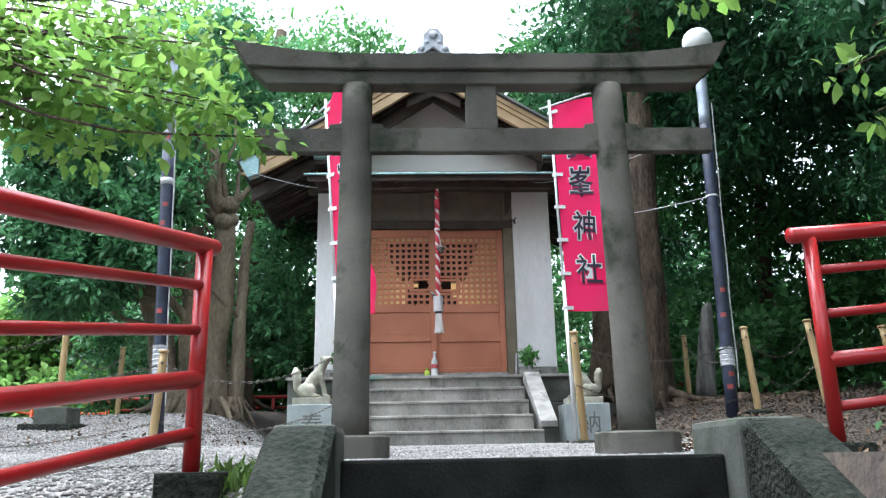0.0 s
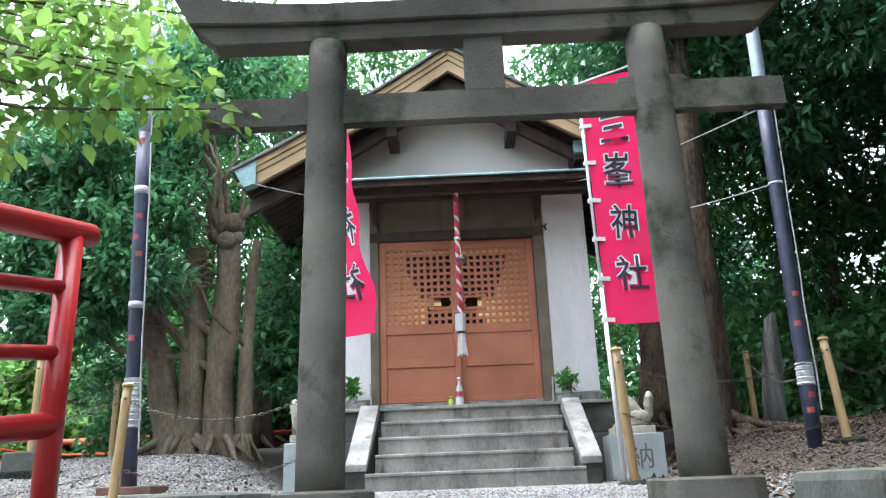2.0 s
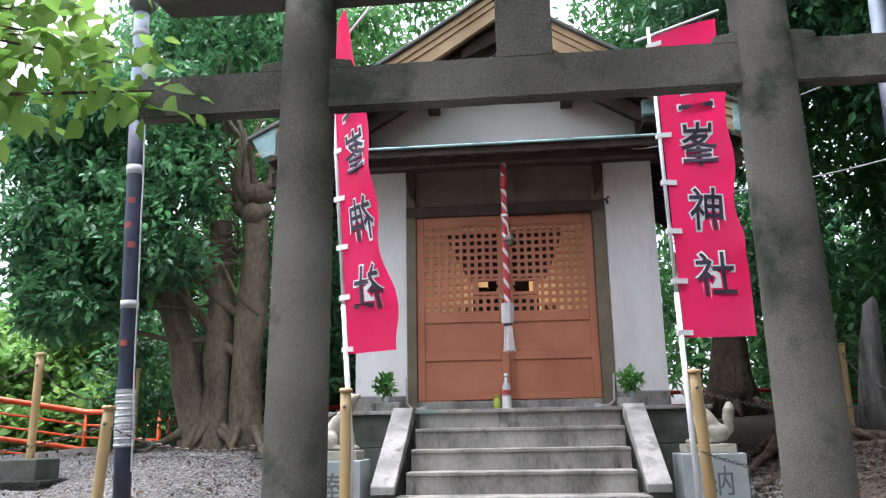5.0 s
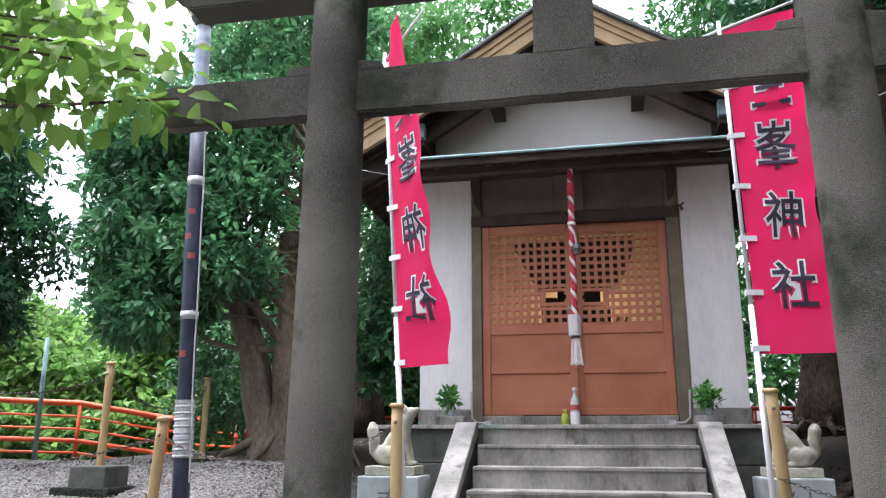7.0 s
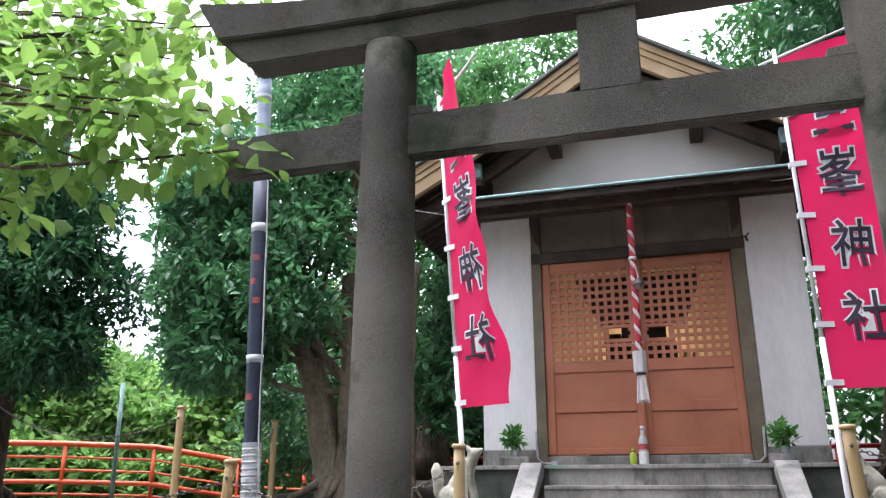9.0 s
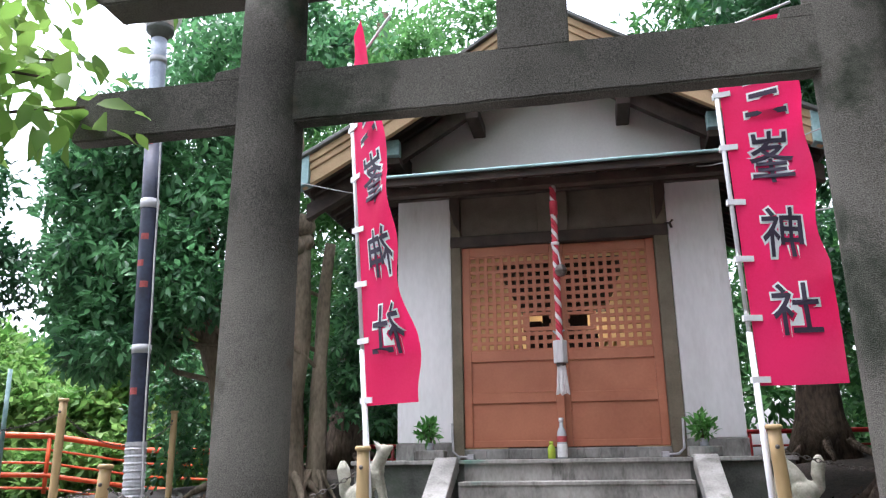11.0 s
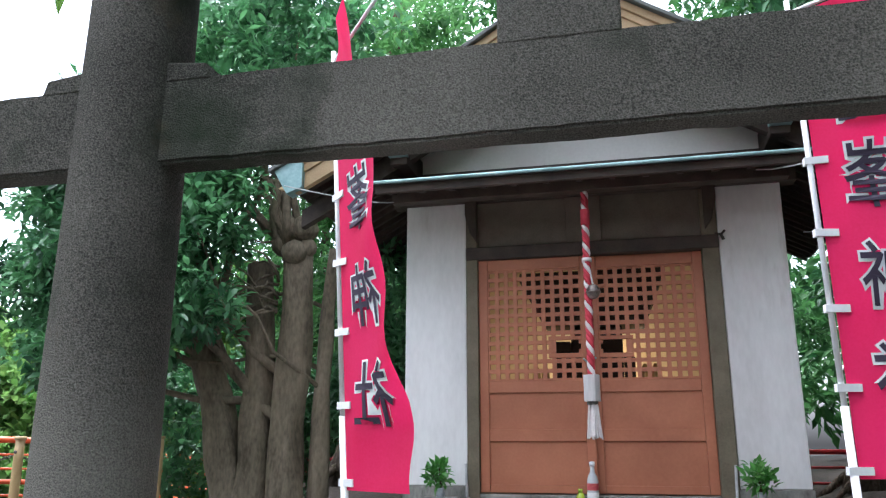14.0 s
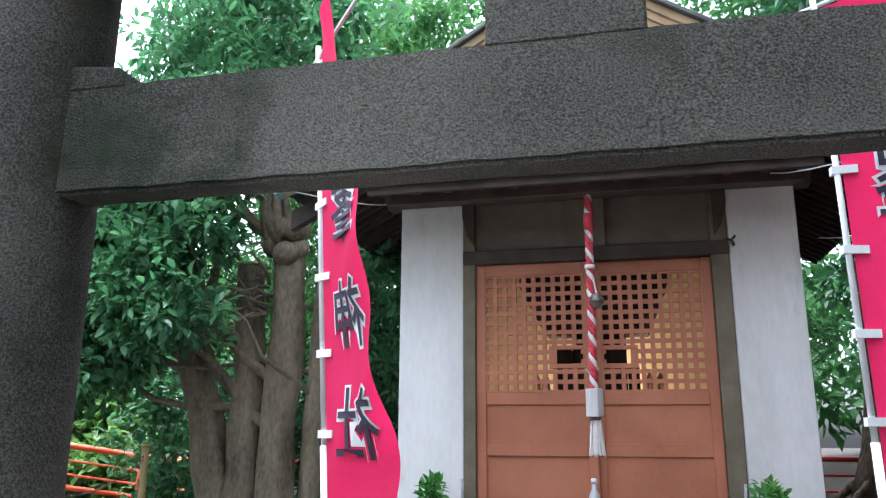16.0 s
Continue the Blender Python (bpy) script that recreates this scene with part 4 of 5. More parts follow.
def lamp_post(label, foot, head, bands, wraps, bits, globe_r):
    t = thing("lamp_post", label, "lamp post", foot, "lamp posts")
    foot, head = Vector(foot), Vector(head)

    def on(z):
        return foot.lerp(head, (z - foot.z) / (head.z - foot.z))
    z_cut = foot.z + 0.80 * (head.z - foot.z)
    for name, a, b, r, m in (("pole", foot.z - 0.1, z_cut, 0.06, NAVY), ("upper_pole", z_cut, head.z, 0.058, PALE_METAL)):
        bm = bmesh.new()
        tube(bm, [on(a + (b - a) * k / 6) for k in range(7)], r, 20)
        part(name, bm, m, t, smooth=True)
    for z, h in bands:
        bm = bmesh.new()
        tube(bm, [on(z - h / 2), on(z + h / 2)], 0.0635, 20)
        part("tape_band", bm, TAPE, t, "pale grey tape", smooth=True)
    for z0, z1 in wraps:
        bm = bmesh.new()
        n = int((z1 - z0) / 0.011)
        tube(bm, [on(z0 + (z1 - z0) * k / n) for k in range(n + 1)], [0.066 + 0.004 * (k % 2) + 0.003 * math.sin(k * 1.7) for k in range(n + 1)], 20)
        part("wire_wrap", bm, TAPE, t, "grey wire wrapping")
    for z, a in bits:
        c = on(z)
        bm = bmesh.new()
        seg = [(c + Vector((math.cos(a + u) * 0.0615, math.sin(a + u) * 0.0615, dz))) for dz in (-0.022, 0.022) for u in (-0.45, -0.15, 0.15, 0.45)]
        v = [bm.verts.new(p) for p in seg]
        for k in range(3):
            bm.faces.new((v[k], v[k + 1], v[k + 5], v[k + 4]))
        part("sticker_scrap", bm, REDBIT, t)
    bm = lathe(bmesh.new(), [(0.062, 0), (0.07, 0.04), (0.1, 0.06), (0.105, 0.1), (0.08, 0.11)], head, 20)
    part("collar", bm, ROOF, t, "dark metal collar", smooth=True)
    bm = bmesh.new()
    bmesh.ops.create_uvsphere(bm, u_segments=28, v_segments=16, radius=globe_r, matrix=Matrix.Translation(head + Vector((0, 0, 0.09 + globe_r * 0.85))))
    part("globe", bm, GLOBE, t, "milky white glass globe", smooth=True)
    bm = bmesh.new()
    tube(bm, [on(foot.z + 0.3 + 0.3 * k) + Vector((0.075, -0.03, 0)) + noise.noise_vector((k, 0.2, 0.7)) * 0.012 for k in range(int((head.z - foot.z) / 0.3) - 1)], 0.007, 6)
    part("cable", bm, CABLE, t)
    return t


lamp_post("navy painted lamp post with grey tape bands and a white globe", (-1.685, 8.57, 0.2), (-1.815, 8.55, 4.0), [(2.688, 0.07), (1.66, 0.06), (3.82, 0.05)], [(0.66, 1.055)], [(2.44, -1.4), (2.25, -1.8), (2.1, -1.2), (1.38, -1.7), (3.15, -1.5)], 0.15)
lamp_post("navy painted lamp post standing among stakes near the trees", (3.728, 8.7, 0.3), (3.805, 8.7, 4.11), [(0.88, 0.05), (2.55, 0.02)], [(0.80, 0.98)], [(1.3, -1.9), (0.6, -1.9), (0.72, -1.5), (1.55, -1.6)], 0.16)
base = thing("pole_plinth", "rusty steel plate on a rough concrete plinth under a lamp post", "plinth", (-1.65, 8.57, 0.1))
part("concrete", abox(-1.93, 8.3, -0.05, -1.36, 8.84, 0.15, 0.02), CONCRETE, base)
part("plate", abox(-1.86, 8.39, 0.152, -1.44, 8.77, 0.21, 0.008), RUST, base, "rusty brown steel plate")

# ---- stakes and chains ----
BAMBOO = material("tan_stake_plastic", (0.3, 0.2, 0.085), (0.46, 0.33, 0.16), 3.0, 40.0, 0.5, 0.08, stretch=(1, 1, 0.3))
CHAIN = material("rusty_chain", (0.05, 0.042, 0.036), (0.2, 0.18, 0.16), 20.0, 90.0, 0.55, 0.1, metal=0.5)


def stake_at(x, y, top, label="tan bamboo-coloured stake with a flat cap holding a chain", block=False, lean=(0, 0)):
    z = float(ground_height(x, y))
    t = thing("stake", label, "stake", (x, y, z), "chain stakes")
    a, b = Vector((x - lean[0], y - lean[1], z - 0.1)), Vector((x, y, top - 0.02))
    bm = bmesh.new()
    n = 8
    tube(bm, [a.lerp(b, k / n) for k in range(n + 1)], [0.033 + 0.0015 * (k % 3 == 0) for k in range(n + 1)], 16)
    part("shaft", bm, BAMBOO, t, smooth=True)
    bm = lathe(bmesh.new(), [(0.034, 0), (0.043, 0.004), (0.043, 0.018), (0.036, 0.026)], (x, y, top - 0.026), 18)
    part("cap", bm, BAMBOO, t, smooth=True)
    bm = bmesh.new()
    bmesh.ops.create_uvsphere(bm, u_segments=8, v_segments=5, radius=0.012, matrix=Matrix.Translation((x, y - 0.036, top - 0.11)))
    part("hook", bm, CHAIN, t)
    if block:
        part("foot_block", abox(x - 0.17, y - 0.17, z - 0.1, x + 0.17, y + 0.17, z + 0.2, 0.015), BLOCKWALL, t, "rough concrete foot block")
        part("foot_slab", abox(x - 0.29, y - 0.24, z - 0.1, x + 0.27, y + 0.24, z + 0.03, 0.02), SHADED_STONE, t, "mossy slab")
    else:
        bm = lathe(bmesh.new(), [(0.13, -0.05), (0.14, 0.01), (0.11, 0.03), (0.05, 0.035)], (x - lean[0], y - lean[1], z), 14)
        part("foot_disc", bm, SHADED_STONE, t, "dark round foot")
    return Vector((x, y, top))


def chain(a, b, sag, label="thin rusty steel chain hung between stakes"):
    """Real links, turned in turn, on a hanging line."""
    a, b = Vector(a), Vector(b)
    n = max(8, int((b - a).length * 1.08 / 0.031))
    bm = bmesh.new()
    for k in range(n):
        def at(u):
            p = a.lerp(b, u)
            p.z -= sag * 4 * u * (1 - u)
            return p
        u = (k + 0.5) / n
        d = (at(u + 0.01) - at(u - 0.01)).normalized()
        s = d.cross(Vector((0, 0, 1))).normalized()
        w = s.cross(d)
        if k % 2:
            s, w = w, s
        c = at(u)
        ring = []
        for j in range(8):
            t = 2 * math.pi * j / 8
            o = c + d * math.cos(t) * 0.021 + s * math.sin(t) * 0.0095
            out = (d * math.cos(t) + s * math.sin(t)).normalized()
            ring.append([bm.verts.new(o + (out * math.cos(q) + w * math.sin(q)) * 0.0032) for q in (0.5, 2.6, 4.7)])
        for j in range(8):
            for q in range(3):
                bm.faces.new((ring[j][q], ring[(j + 1) % 8][q], ring[(j + 1) % 8][(q + 1) % 3], ring[j][(q + 1) % 3]))
    return single("chain", bm, CHAIN, label, "chain", "stake chains")


sL = stake_at(0.008, 7.955, 0.991, "tan stake with a banner pole tied to it")
sR = stake_at(2.112, 8.09, 1.064, "tan stake leaning beside a tied banner pole", lean=(-0.07, -0.12))
sB = stake_at(-1.461, 7.886, 0.916, lean=(0.05, 0))
sA = stake_at(-3.062, 9.61, 1.455, "tall tan stake set in a concrete foot block", block=True)
sC = stake_at(-3.155, 11.525, 1.476)
sD = stake_at(3.935, 8.7, 1.185, lean=(-0.06, 0))
sE = stake_at(4.69, 8.9, 1.285, lean=(-0.1, 0))
sF = stake_at(5.4, 8.8, 1.2, lean=(-0.1, 0))
sG = stake_at(4.35, 11.6, 1.55)
dz = Vector((0, 0, 0.12))
chain(sL - dz, sB - dz, 0.2)
chain(sL - dz * 4.5, sB - dz * 5, 0.16, "thin rusty chain slung low between two stakes")
chain(sB - dz, (-4.6, 8.0, 0.75), 0.2)
chain(sB - dz * 5, (-4.6, 8.0, 0.25), 0.16, "thin rusty chain slung low between two stakes")
stake_at(-4.6, 8.0, 0.9)
chain(sA - dz, (-6.2, 10.4, 1.75), 0.3)
stake_at(-6.2, 10.4, 1.85)
chain(sA - dz, sC - dz, 0.25)
chain(sR - dz, sD - dz, 0.18)
chain(sR - dz * 4, sD - dz * 5.5, 0.16, "thin rusty chain slung low between two stakes")
chain(sD - dz, sE - dz, 0.22)
chain(sD - dz * 3, sE - dz * 4, 0.2, "thin rusty chain slung low between two stakes")
chain(sE - dz, sF - dz, 0.22)
chain(sD - dz, sG - dz, 0.25)

# ---- banners ----
CLOTH = material("magenta_banner_cloth", (0.86, 0.012, 0.105), (0.93, 0.03, 0.16), 2.0, 90.0, 0.7, 0.05)
cb = CLOTH.node_tree.nodes["Principled BSDF"]
ctr = CLOTH.node_tree.nodes.new("ShaderNodeBsdfTranslucent")
cmx = CLOTH.node_tree.nodes.new("ShaderNodeMixShader")
cmx.inputs[0].default_value = 0.6
CLOTH.node_tree.links.new(cb.inputs["Base Color"].links[0].from_socket, ctr.inputs["Color"])
CLOTH.node_tree.links.new(cb.outputs[0], cmx.inputs[1])
CLOTH.node_tree.links.new(ctr.outputs[0], cmx.inputs[2])
CLOTH.node_tree.links.new(cmx.outputs[0], CLOTH.node_tree.nodes["Material Output"].inputs["Surface"])
INK = material("dark_purple_ink", (0.02, 0.012, 0.03), (0.04, 0.025, 0.05), 6.0, 60.0, 0.7, 0.0)
WHITE = material("white_plastic", (0.62, 0.63, 0.64), (0.76, 0.77, 0.78), 6.0, 60.0, 0.4, 0.02)


def glyph_points(char, size, grow):
    """The flat mesh of one character of the built-in font, centred."""
    cu = bpy.data.curves.new("glyph", "FONT")
    cu.body, cu.size, cu.offset, cu.resolution_u = char, size, grow, 3
    ob = new("glyph", cu)
    dg = bpy.context.evaluated_depsgraph_get()
    ev = ob.evaluated_get(dg)
    me = ev.to_mesh()
    vs = np.array([v.co[:2] for v in me.vertices])
    fs = [tuple(p.vertices) for p in me.polygons]
    ev.to_mesh_clear()
    bpy.data.objects.remove(ob)
    bpy.data.curves.remove(cu)
    return vs - (vs.max(0) + vs.min(0)) / 2, fs


def banner(label, foot, top, out, width, z_bot, mirrored, seed, amp, chars="三峯神社", skew=0.16, twist=(0.0, 0.0)):
    """A tall banner on a leaning pole: cloth, loops, an upper arm and the characters laid on the folds."""
    t = thing("banner", label, "banner", foot, "shrine banners")
    foot, top, out = Vector(foot), Vector(top), Vector(out).normalized()
    flat = Vector((out.x, out.y, 0)).normalized()
    nrm = flat.cross(Vector((0, 0, 1)))
    bm = bmesh.new()
    tube(bm, [foot, foot.lerp(top, 0.45)], 0.0165, 12)
    part("pole", bm, WHITE, t, smooth=True)
    bm = bmesh.new()
    tube(bm, [foot.lerp(top, 0.445), top + (top - foot).normalized() * 0.04], 0.0125, 12)
    part("upper_pole", bm, WHITE, t, smooth=True)
    bm = bmesh.new()
    tube(bm, [top - flat * 0.1 - Vector((0, 0, 0.06)), top + flat * (width + 0.04) + Vector((0, 0, skew))], 0.009, 8)
    part("arm", bm, WHITE, t, smooth=True)
    z_top = top.z - 0.03

    def place(u, v, lift=0.0):
        """u across from the pole, v down from the top, both 0 to 1."""
        z = z_top + (z_bot - z_top) * v
        turn = twist[0] + (twist[1] - twist[0]) * min(1.0, v * 1.15)
        away = Matrix.Rotation(turn * min(1.0, 0.35 + u), 3, "Z") @ flat
        p = foot.lerp(top, (z - foot.z) / (top.z - foot.z)) + away * (0.02 + u * width)
        p.z += skew * 0.85 * u * (1 - min(1, v * 2.2))
        wave = amp * u * (math.sin(v * 5.2 + seed + u * 1.8) + 0.45 * math.sin(v * 11 + seed * 2 - u * 3)) + 0.02 * u * math.sin(v * 23 + u * 4)
        return p + nrm * (wave + lift) - flat * (abs(wave) * 0.5)

    bm = bmesh.new()
    nu, nv = 18, 90
    g = [[bm.verts.new(place(i / nu, j / nv)) for i in range(nu + 1)] for j in range(nv + 1)]
    for j in range(nv):
        for i in range(nu):
            bm.faces.new((g[j][i], g[j][i + 1], g[j + 1][i + 1], g[j + 1][i]))
    part("cloth", bm, CLOTH, t, "magenta cloth", smooth=True)
    n = 7
    for k in range(n):
        v = 0.03 + 0.955 * k / (n - 1)
        c, c2 = place(-0.05, v), place(0.13, v)
        bm = bmesh.new()
        d = (c2 - c).normalized()
        nn = d.cross(Vector((0, 0, 1)))
        for sgn in (-1, 1):
            q = [c - d * 0.02 + nn * 0.018 * sgn, c2 + nn * 0.006 * sgn]
            a = [bm.verts.new(q[i] + Vector((0, 0, h))) for i, h in ((0, -0.016), (1, -0.016), (1, 0.016), (0, 0.016))]
            bm.faces.new(a)
            if sgn < 0:
                first = a
            else:
                for i in range(4):
                    bm.faces.new((first[i], first[(i + 1) % 4], a[(i + 1) % 4], a[i]))
        part("loop", bm, WHITE, t, "white cloth loop")
    length = z_top - z_bot
    for k, char in enumerate(chars):
        v0 = (0.215, 0.385, 0.595, 0.805)[k]
        for name, grow, lift, m in (("character_outline", 0.015, 0.0025, WHITE), ("character", 0.003, 0.006, INK)):
            for face in (-1, 1):
                pts, fs = glyph_points(char, 0.3, grow)
                bm = bmesh.new()
                vs = [bm.verts.new(place(0.53 + (-1 if mirrored else 1) * x * 0.86 / width, v0 - y * 0.99 / length, lift * face)) for x, y in pts]
                for f in fs:
                    try:
                        bm.faces.new([vs[i] for i in f])
                    except ValueError:
                        pass
                bmesh.ops.subdivide_edges(bm, edges=[e for e in bm.edges if e.calc_length() > 0.06], cuts=2)
                part(name, bm, m, t, "white edge" if m is WHITE else "dark ink character")
    return t


banner("bright magenta banner with dark white-edged characters on a white pole", (2.095, 8.18, 0.08), (2.028, 8.16, 3.34), (1, 0.08, 0), 0.45, 1.265, False, 0.6, 0.02)
banner("bright magenta banner twisting in the wind, its characters reversed", (0.062, 8.03, 0.05), (-0.16, 8.1, 3.32), (0.76, -0.65, 0), 0.41, 1.205, True, 2.2, 0.03, twist=(-0.45, 0.22))

# ---- fox statues ----
LICHEN = material("pale_lichened_stone", (0.17, 0.17, 0.125), (0.4, 0.39, 0.32), 9.0, 70.0, 0.9, 0.4)
BLUE_STONE = material("blue_grey_granite", (0.2, 0.23, 0.225), (0.34, 0.38, 0.375), 4.0, 120.0, 0.8, 0.3)


def ball(bm, c, r, m=None, seg=14):
    bmesh.ops.create_uvsphere(bm, u_segments=seg, v_segments=10, radius=1.0, matrix=Matrix.Translation(c) @ (m or Matrix()) @ Matrix.Diagonal((*r, 1)))


def fox(at, s):
    """A seated stone fox with lifted head and upright tail; s = 1 looks toward +x."""
    x, y, z = at
    bm = bmesh.new()
    tilt = pose(0, 0, 0, 0, -s * 38, 0)
    ball(bm, (x - s * 0.02, y, z + 0.16), (0.075, 0.068, 0.17), pose(0, 0, 0, 0, s * 32, 0))
    ball(bm, (x - s * 0.07, y, z + 0.08), (0.1, 0.085, 0.085))
    ball(bm, (x + s * 0.055, y, z + 0.24), (0.055, 0.055, 0.09), pose(0, 0, 0, 0, s * 12, 0))
    for k in (-1, 1):
        tube(bm, [(x + s * 0.06, y + k * 0.035, z + 0.24), (x + s * 0.1, y + k * 0.036, z + 0.1), (x + s * 0.115, y + k * 0.036, z + 0.0)], [0.034, 0.024, 0.022], 10)
        ball(bm, (x + s * 0.135, y + k * 0.036, z + 0.018), (0.036, 0.023, 0.019))
        ball(bm, (x - s * 0.045, y + k * 0.07, z + 0.07), (0.075, 0.032, 0.065), tilt)
        ball(bm, (x + s * 0.02, y + k * 0.072, z + 0.02), (0.06, 0.026, 0.02))
    tube(bm, [(x + s * 0.06, y, z + 0.28), (x + s * 0.095, y, z + 0.36)], [0.05, 0.045], 12)
    ball(bm, (x + s * 0.105, y, z + 0.385), (0.055, 0.046, 0.048), pose(0, 0, 0, 0, -s * 30, 0))
    tube(bm, [(x + s * 0.12, y, z + 0.385), (x + s * 0.175, y, z + 0.425)], [0.035, 0.014], 10)
    for k in (-1, 1):
        tube(bm, [(x + s * 0.075, y + k * 0.03, z + 0.41), (x + s * 0.04, y + k * 0.036, z + 0.465)], [0.02, 0.004], 8)
    tube(bm, [(x - s * 0.13, y, z + 0.03), (x - s * 0.185, y, z + 0.1), (x - s * 0.175, y, z + 0.19), (x - s * 0.19, y, z + 0.27), (x - s * 0.195, y, z + 0.325)], [0.022, 0.03, 0.046, 0.048, 0.018], 12)
    ob = single("fox_statue", bm, LICHEN, "pale lichened stone fox seated with its tail raised", "statue", "guardian foxes", smooth=True)
    md = ob.modifiers.new("blend", "REMESH")
    md.mode, md.voxel_size, md.use_smooth_shade = "VOXEL", 0.009, True
    sm = ob.modifiers.new("soften", "SMOOTH")
    sm.factor, sm.iterations = 0.5, 4
    return ob


CUT = material("cut_letter_shadow", (0.07, 0.075, 0.07), (0.13, 0.14, 0.13), 8.0, 60.0, 0.9, 0.1)


def fox_base(x0, x1, y0, char, label):
    xm, d = (x0 + x1) / 2, 0.4
    t = thing("fox_pedestal", label, "pedestal", (xm, y0 + d / 2, 0.05), "fox pedestals")
    part("lower_slab", abox(x0 - 0.1, y0 - 0.08, -0.02, x1 + 0.1, y0 + d + 0.08, 0.115, 0.01), CONCRETE, t)
    part("block", abox(x0, y0, 0.117, x1, y0 + d, 0.53, 0.012), BLUE_STONE, t, "blue-grey granite block")
    part("top_slab", abox(xm - 0.19, y0 + 0.05, 0.532, xm + 0.19, y0 + d - 0.05, 0.6, 0.008), LICHEN, t)
    pts, fs = glyph_points(char, 0.24, 0.0)
    bm = bmesh.new()
    vs = [bm.verts.new((xm + 0.02 + x, y0 - 0.003, 0.33 + y)) for x, y in pts]
    for f in fs:
        bm.faces.new([vs[i] for i in f])
    part("carved_character", bm, CUT, t, "carved character")


fox_base(-0.60, -0.14, 9.12, "奉", "blue-grey granite pedestal carved with one character")
fox((-0.36, 9.32, 0.6), 1)
fox_base(2.28, 2.77, 9.6, "納", "blue-grey granite pedestal by a tied stake, carved")
fox((2.53, 9.8, 0.6), -1)

# ---- bell rope ----
ROPE_R = material("faded_red_cord", (0.34, 0.02, 0.035), (0.5, 0.05, 0.07), 10.0, 120.0, 0.85, 0.5)
ROPE_W = material("soiled_white_cord", (0.45, 0.42, 0.4), (0.66, 0.63, 0.61), 10.0, 120.0, 0.9, 0.5)
BELL = material("tarnished_bell_metal", (0.12, 0.1, 0.09), (0.28, 0.25, 0.22), 12.0, 80.0, 0.45, 0.1, metal=0.6)
rope = thing("bell_rope", "twisted red and white bell rope with a tassel", "bell rope", (0.95, 10.42, 3.3))
RA, RB = Vector((0.977, 10.42, 3.33)), Vector((0.97, 10.42, 1.875))
for k, m in enumerate((ROPE_R, ROPE_W, ROPE_R)):
    bm = bmesh.new()
    n = 170
    pts = []
    for i in range(n + 1):
        a = i * 0.36 + k * 2 * math.pi / 3
        pts.append(RA.lerp(RB, i / n) + Vector((math.cos(a), math.sin(a), 0)) * 0.014)
    tube(bm, pts, 0.0165, 8)
    part("strand", bm, m, rope, "red cord" if m is ROPE_R else "white cord", smooth=True)
tube(bm := bmesh.new(), [(0.976, 10.42, 3.12), (0.976, 10.42, 3.0)], [0.036, 0.034], 12)
part("cord_wrap", bm, ROPE_R, rope, "red binding", smooth=True)
for z in (2.73,):
    tube(bm := bmesh.new(), [(0.974, 10.42, z + 0.014), (0.974, 10.42, z - 0.014)], 0.037, 12)
    part("tie", bm, ROPE_W, rope, smooth=True)
bm = prism(bmesh.new(), [(0.97 + 0.062 * math.cos(a * math.pi / 4 + 0.39), 10.42 + 0.062 * math.sin(a * math.pi / 4 + 0.39)) for a in range(8)], "z", 1.695, 1.882, 0.003)
part("grip", bm, material("silvered_wood", (0.3, 0.29, 0.28), (0.48, 0.47, 0.46), 6.0, 60.0, 0.6, 0.2, stretch=(1, 1, 0.2)), rope, "grey eight-sided wooden grip")
tube(bm := bmesh.new(), [(0.97, 10.42, 1.695), (0.97, 10.42, 1.67)], 0.04, 12)
part("collar", bm, CHAIN, rope)
bm = bmesh.new()
for i in range(64):
    a, r = random.random() * 6.283, random.random() ** 0.5
    x, y = math.cos(a) * r, math.sin(a) * r
    tube(bm, [(0.97 + x * 0.036, 10.42 + y * 0.036, 1.675), (0.97 + x * 0.05, 10.42 + y * 0.05, 1.55), (0.97 + x * 0.055 + random.uniform(-0.01, 0.01), 10.42 + y * 0.055, 1.43 + random.random() * 0.04)], 0.0055, 5)
part("tassel", bm, ROPE_W, rope, "frayed off-white tassel")
bm = lathe(bmesh.new(), [(0.012, 0.056), (0.03, 0.048), (0.047, 0.024), (0.051, 0.004), (0.055, 0.003), (0.055, -0.004), (0.051, -0.006), (0.046, -0.026), (0.03, -0.046), (0.008, -0.054)][::-1], (1.012, 10.4, 2.484), 24)
bl = part("bell", bm, BELL, rope, "round tarnished bell", smooth=True)
tube(bm := bmesh.new(), [(1.012, 10.4, 2.537), (0.998, 10.405, 2.62), (0.98, 10.41, 2.7)], 0.007, 6)
part("hanging_cord", bm, ROPE_W, bl)

# ---- offerings on the platform ----
GLASS_G = material("green_tea_bottle", (0.3, 0.42, 0.04), (0.42, 0.55, 0.06), 12.0, 60.0, 0.2, 0.0)
CLEAR = material("clear_bottle", (0.4, 0.43, 0.43), (0.52, 0.55, 0.55), 12.0, 60.0, 0.12, 0.0)
LABEL_P = material("label_paper", (0.6, 0.6, 0.58), (0.78, 0.78, 0.76), 30.0, 90.0, 0.6, 0.0)
LABEL_R = material("label_print", (0.4, 0.03, 0.05), (0.5, 0.12, 0.1), 40.0, 90.0, 0.6, 0.0)
b1 = thing("sake_bottle", "clear bottle with a white and red label on the platform", "bottle", (0.925, 10.86, 0.925))
part("body", lathe(bmesh.new(), [(0.038, 0), (0.043, 0.006), (0.043, 0.2), (0.036, 0.235), (0.018, 0.27), (0.016, 0.31)], (0.925, 10.86, 0.927), 20), CLEAR, b1, smooth=True)
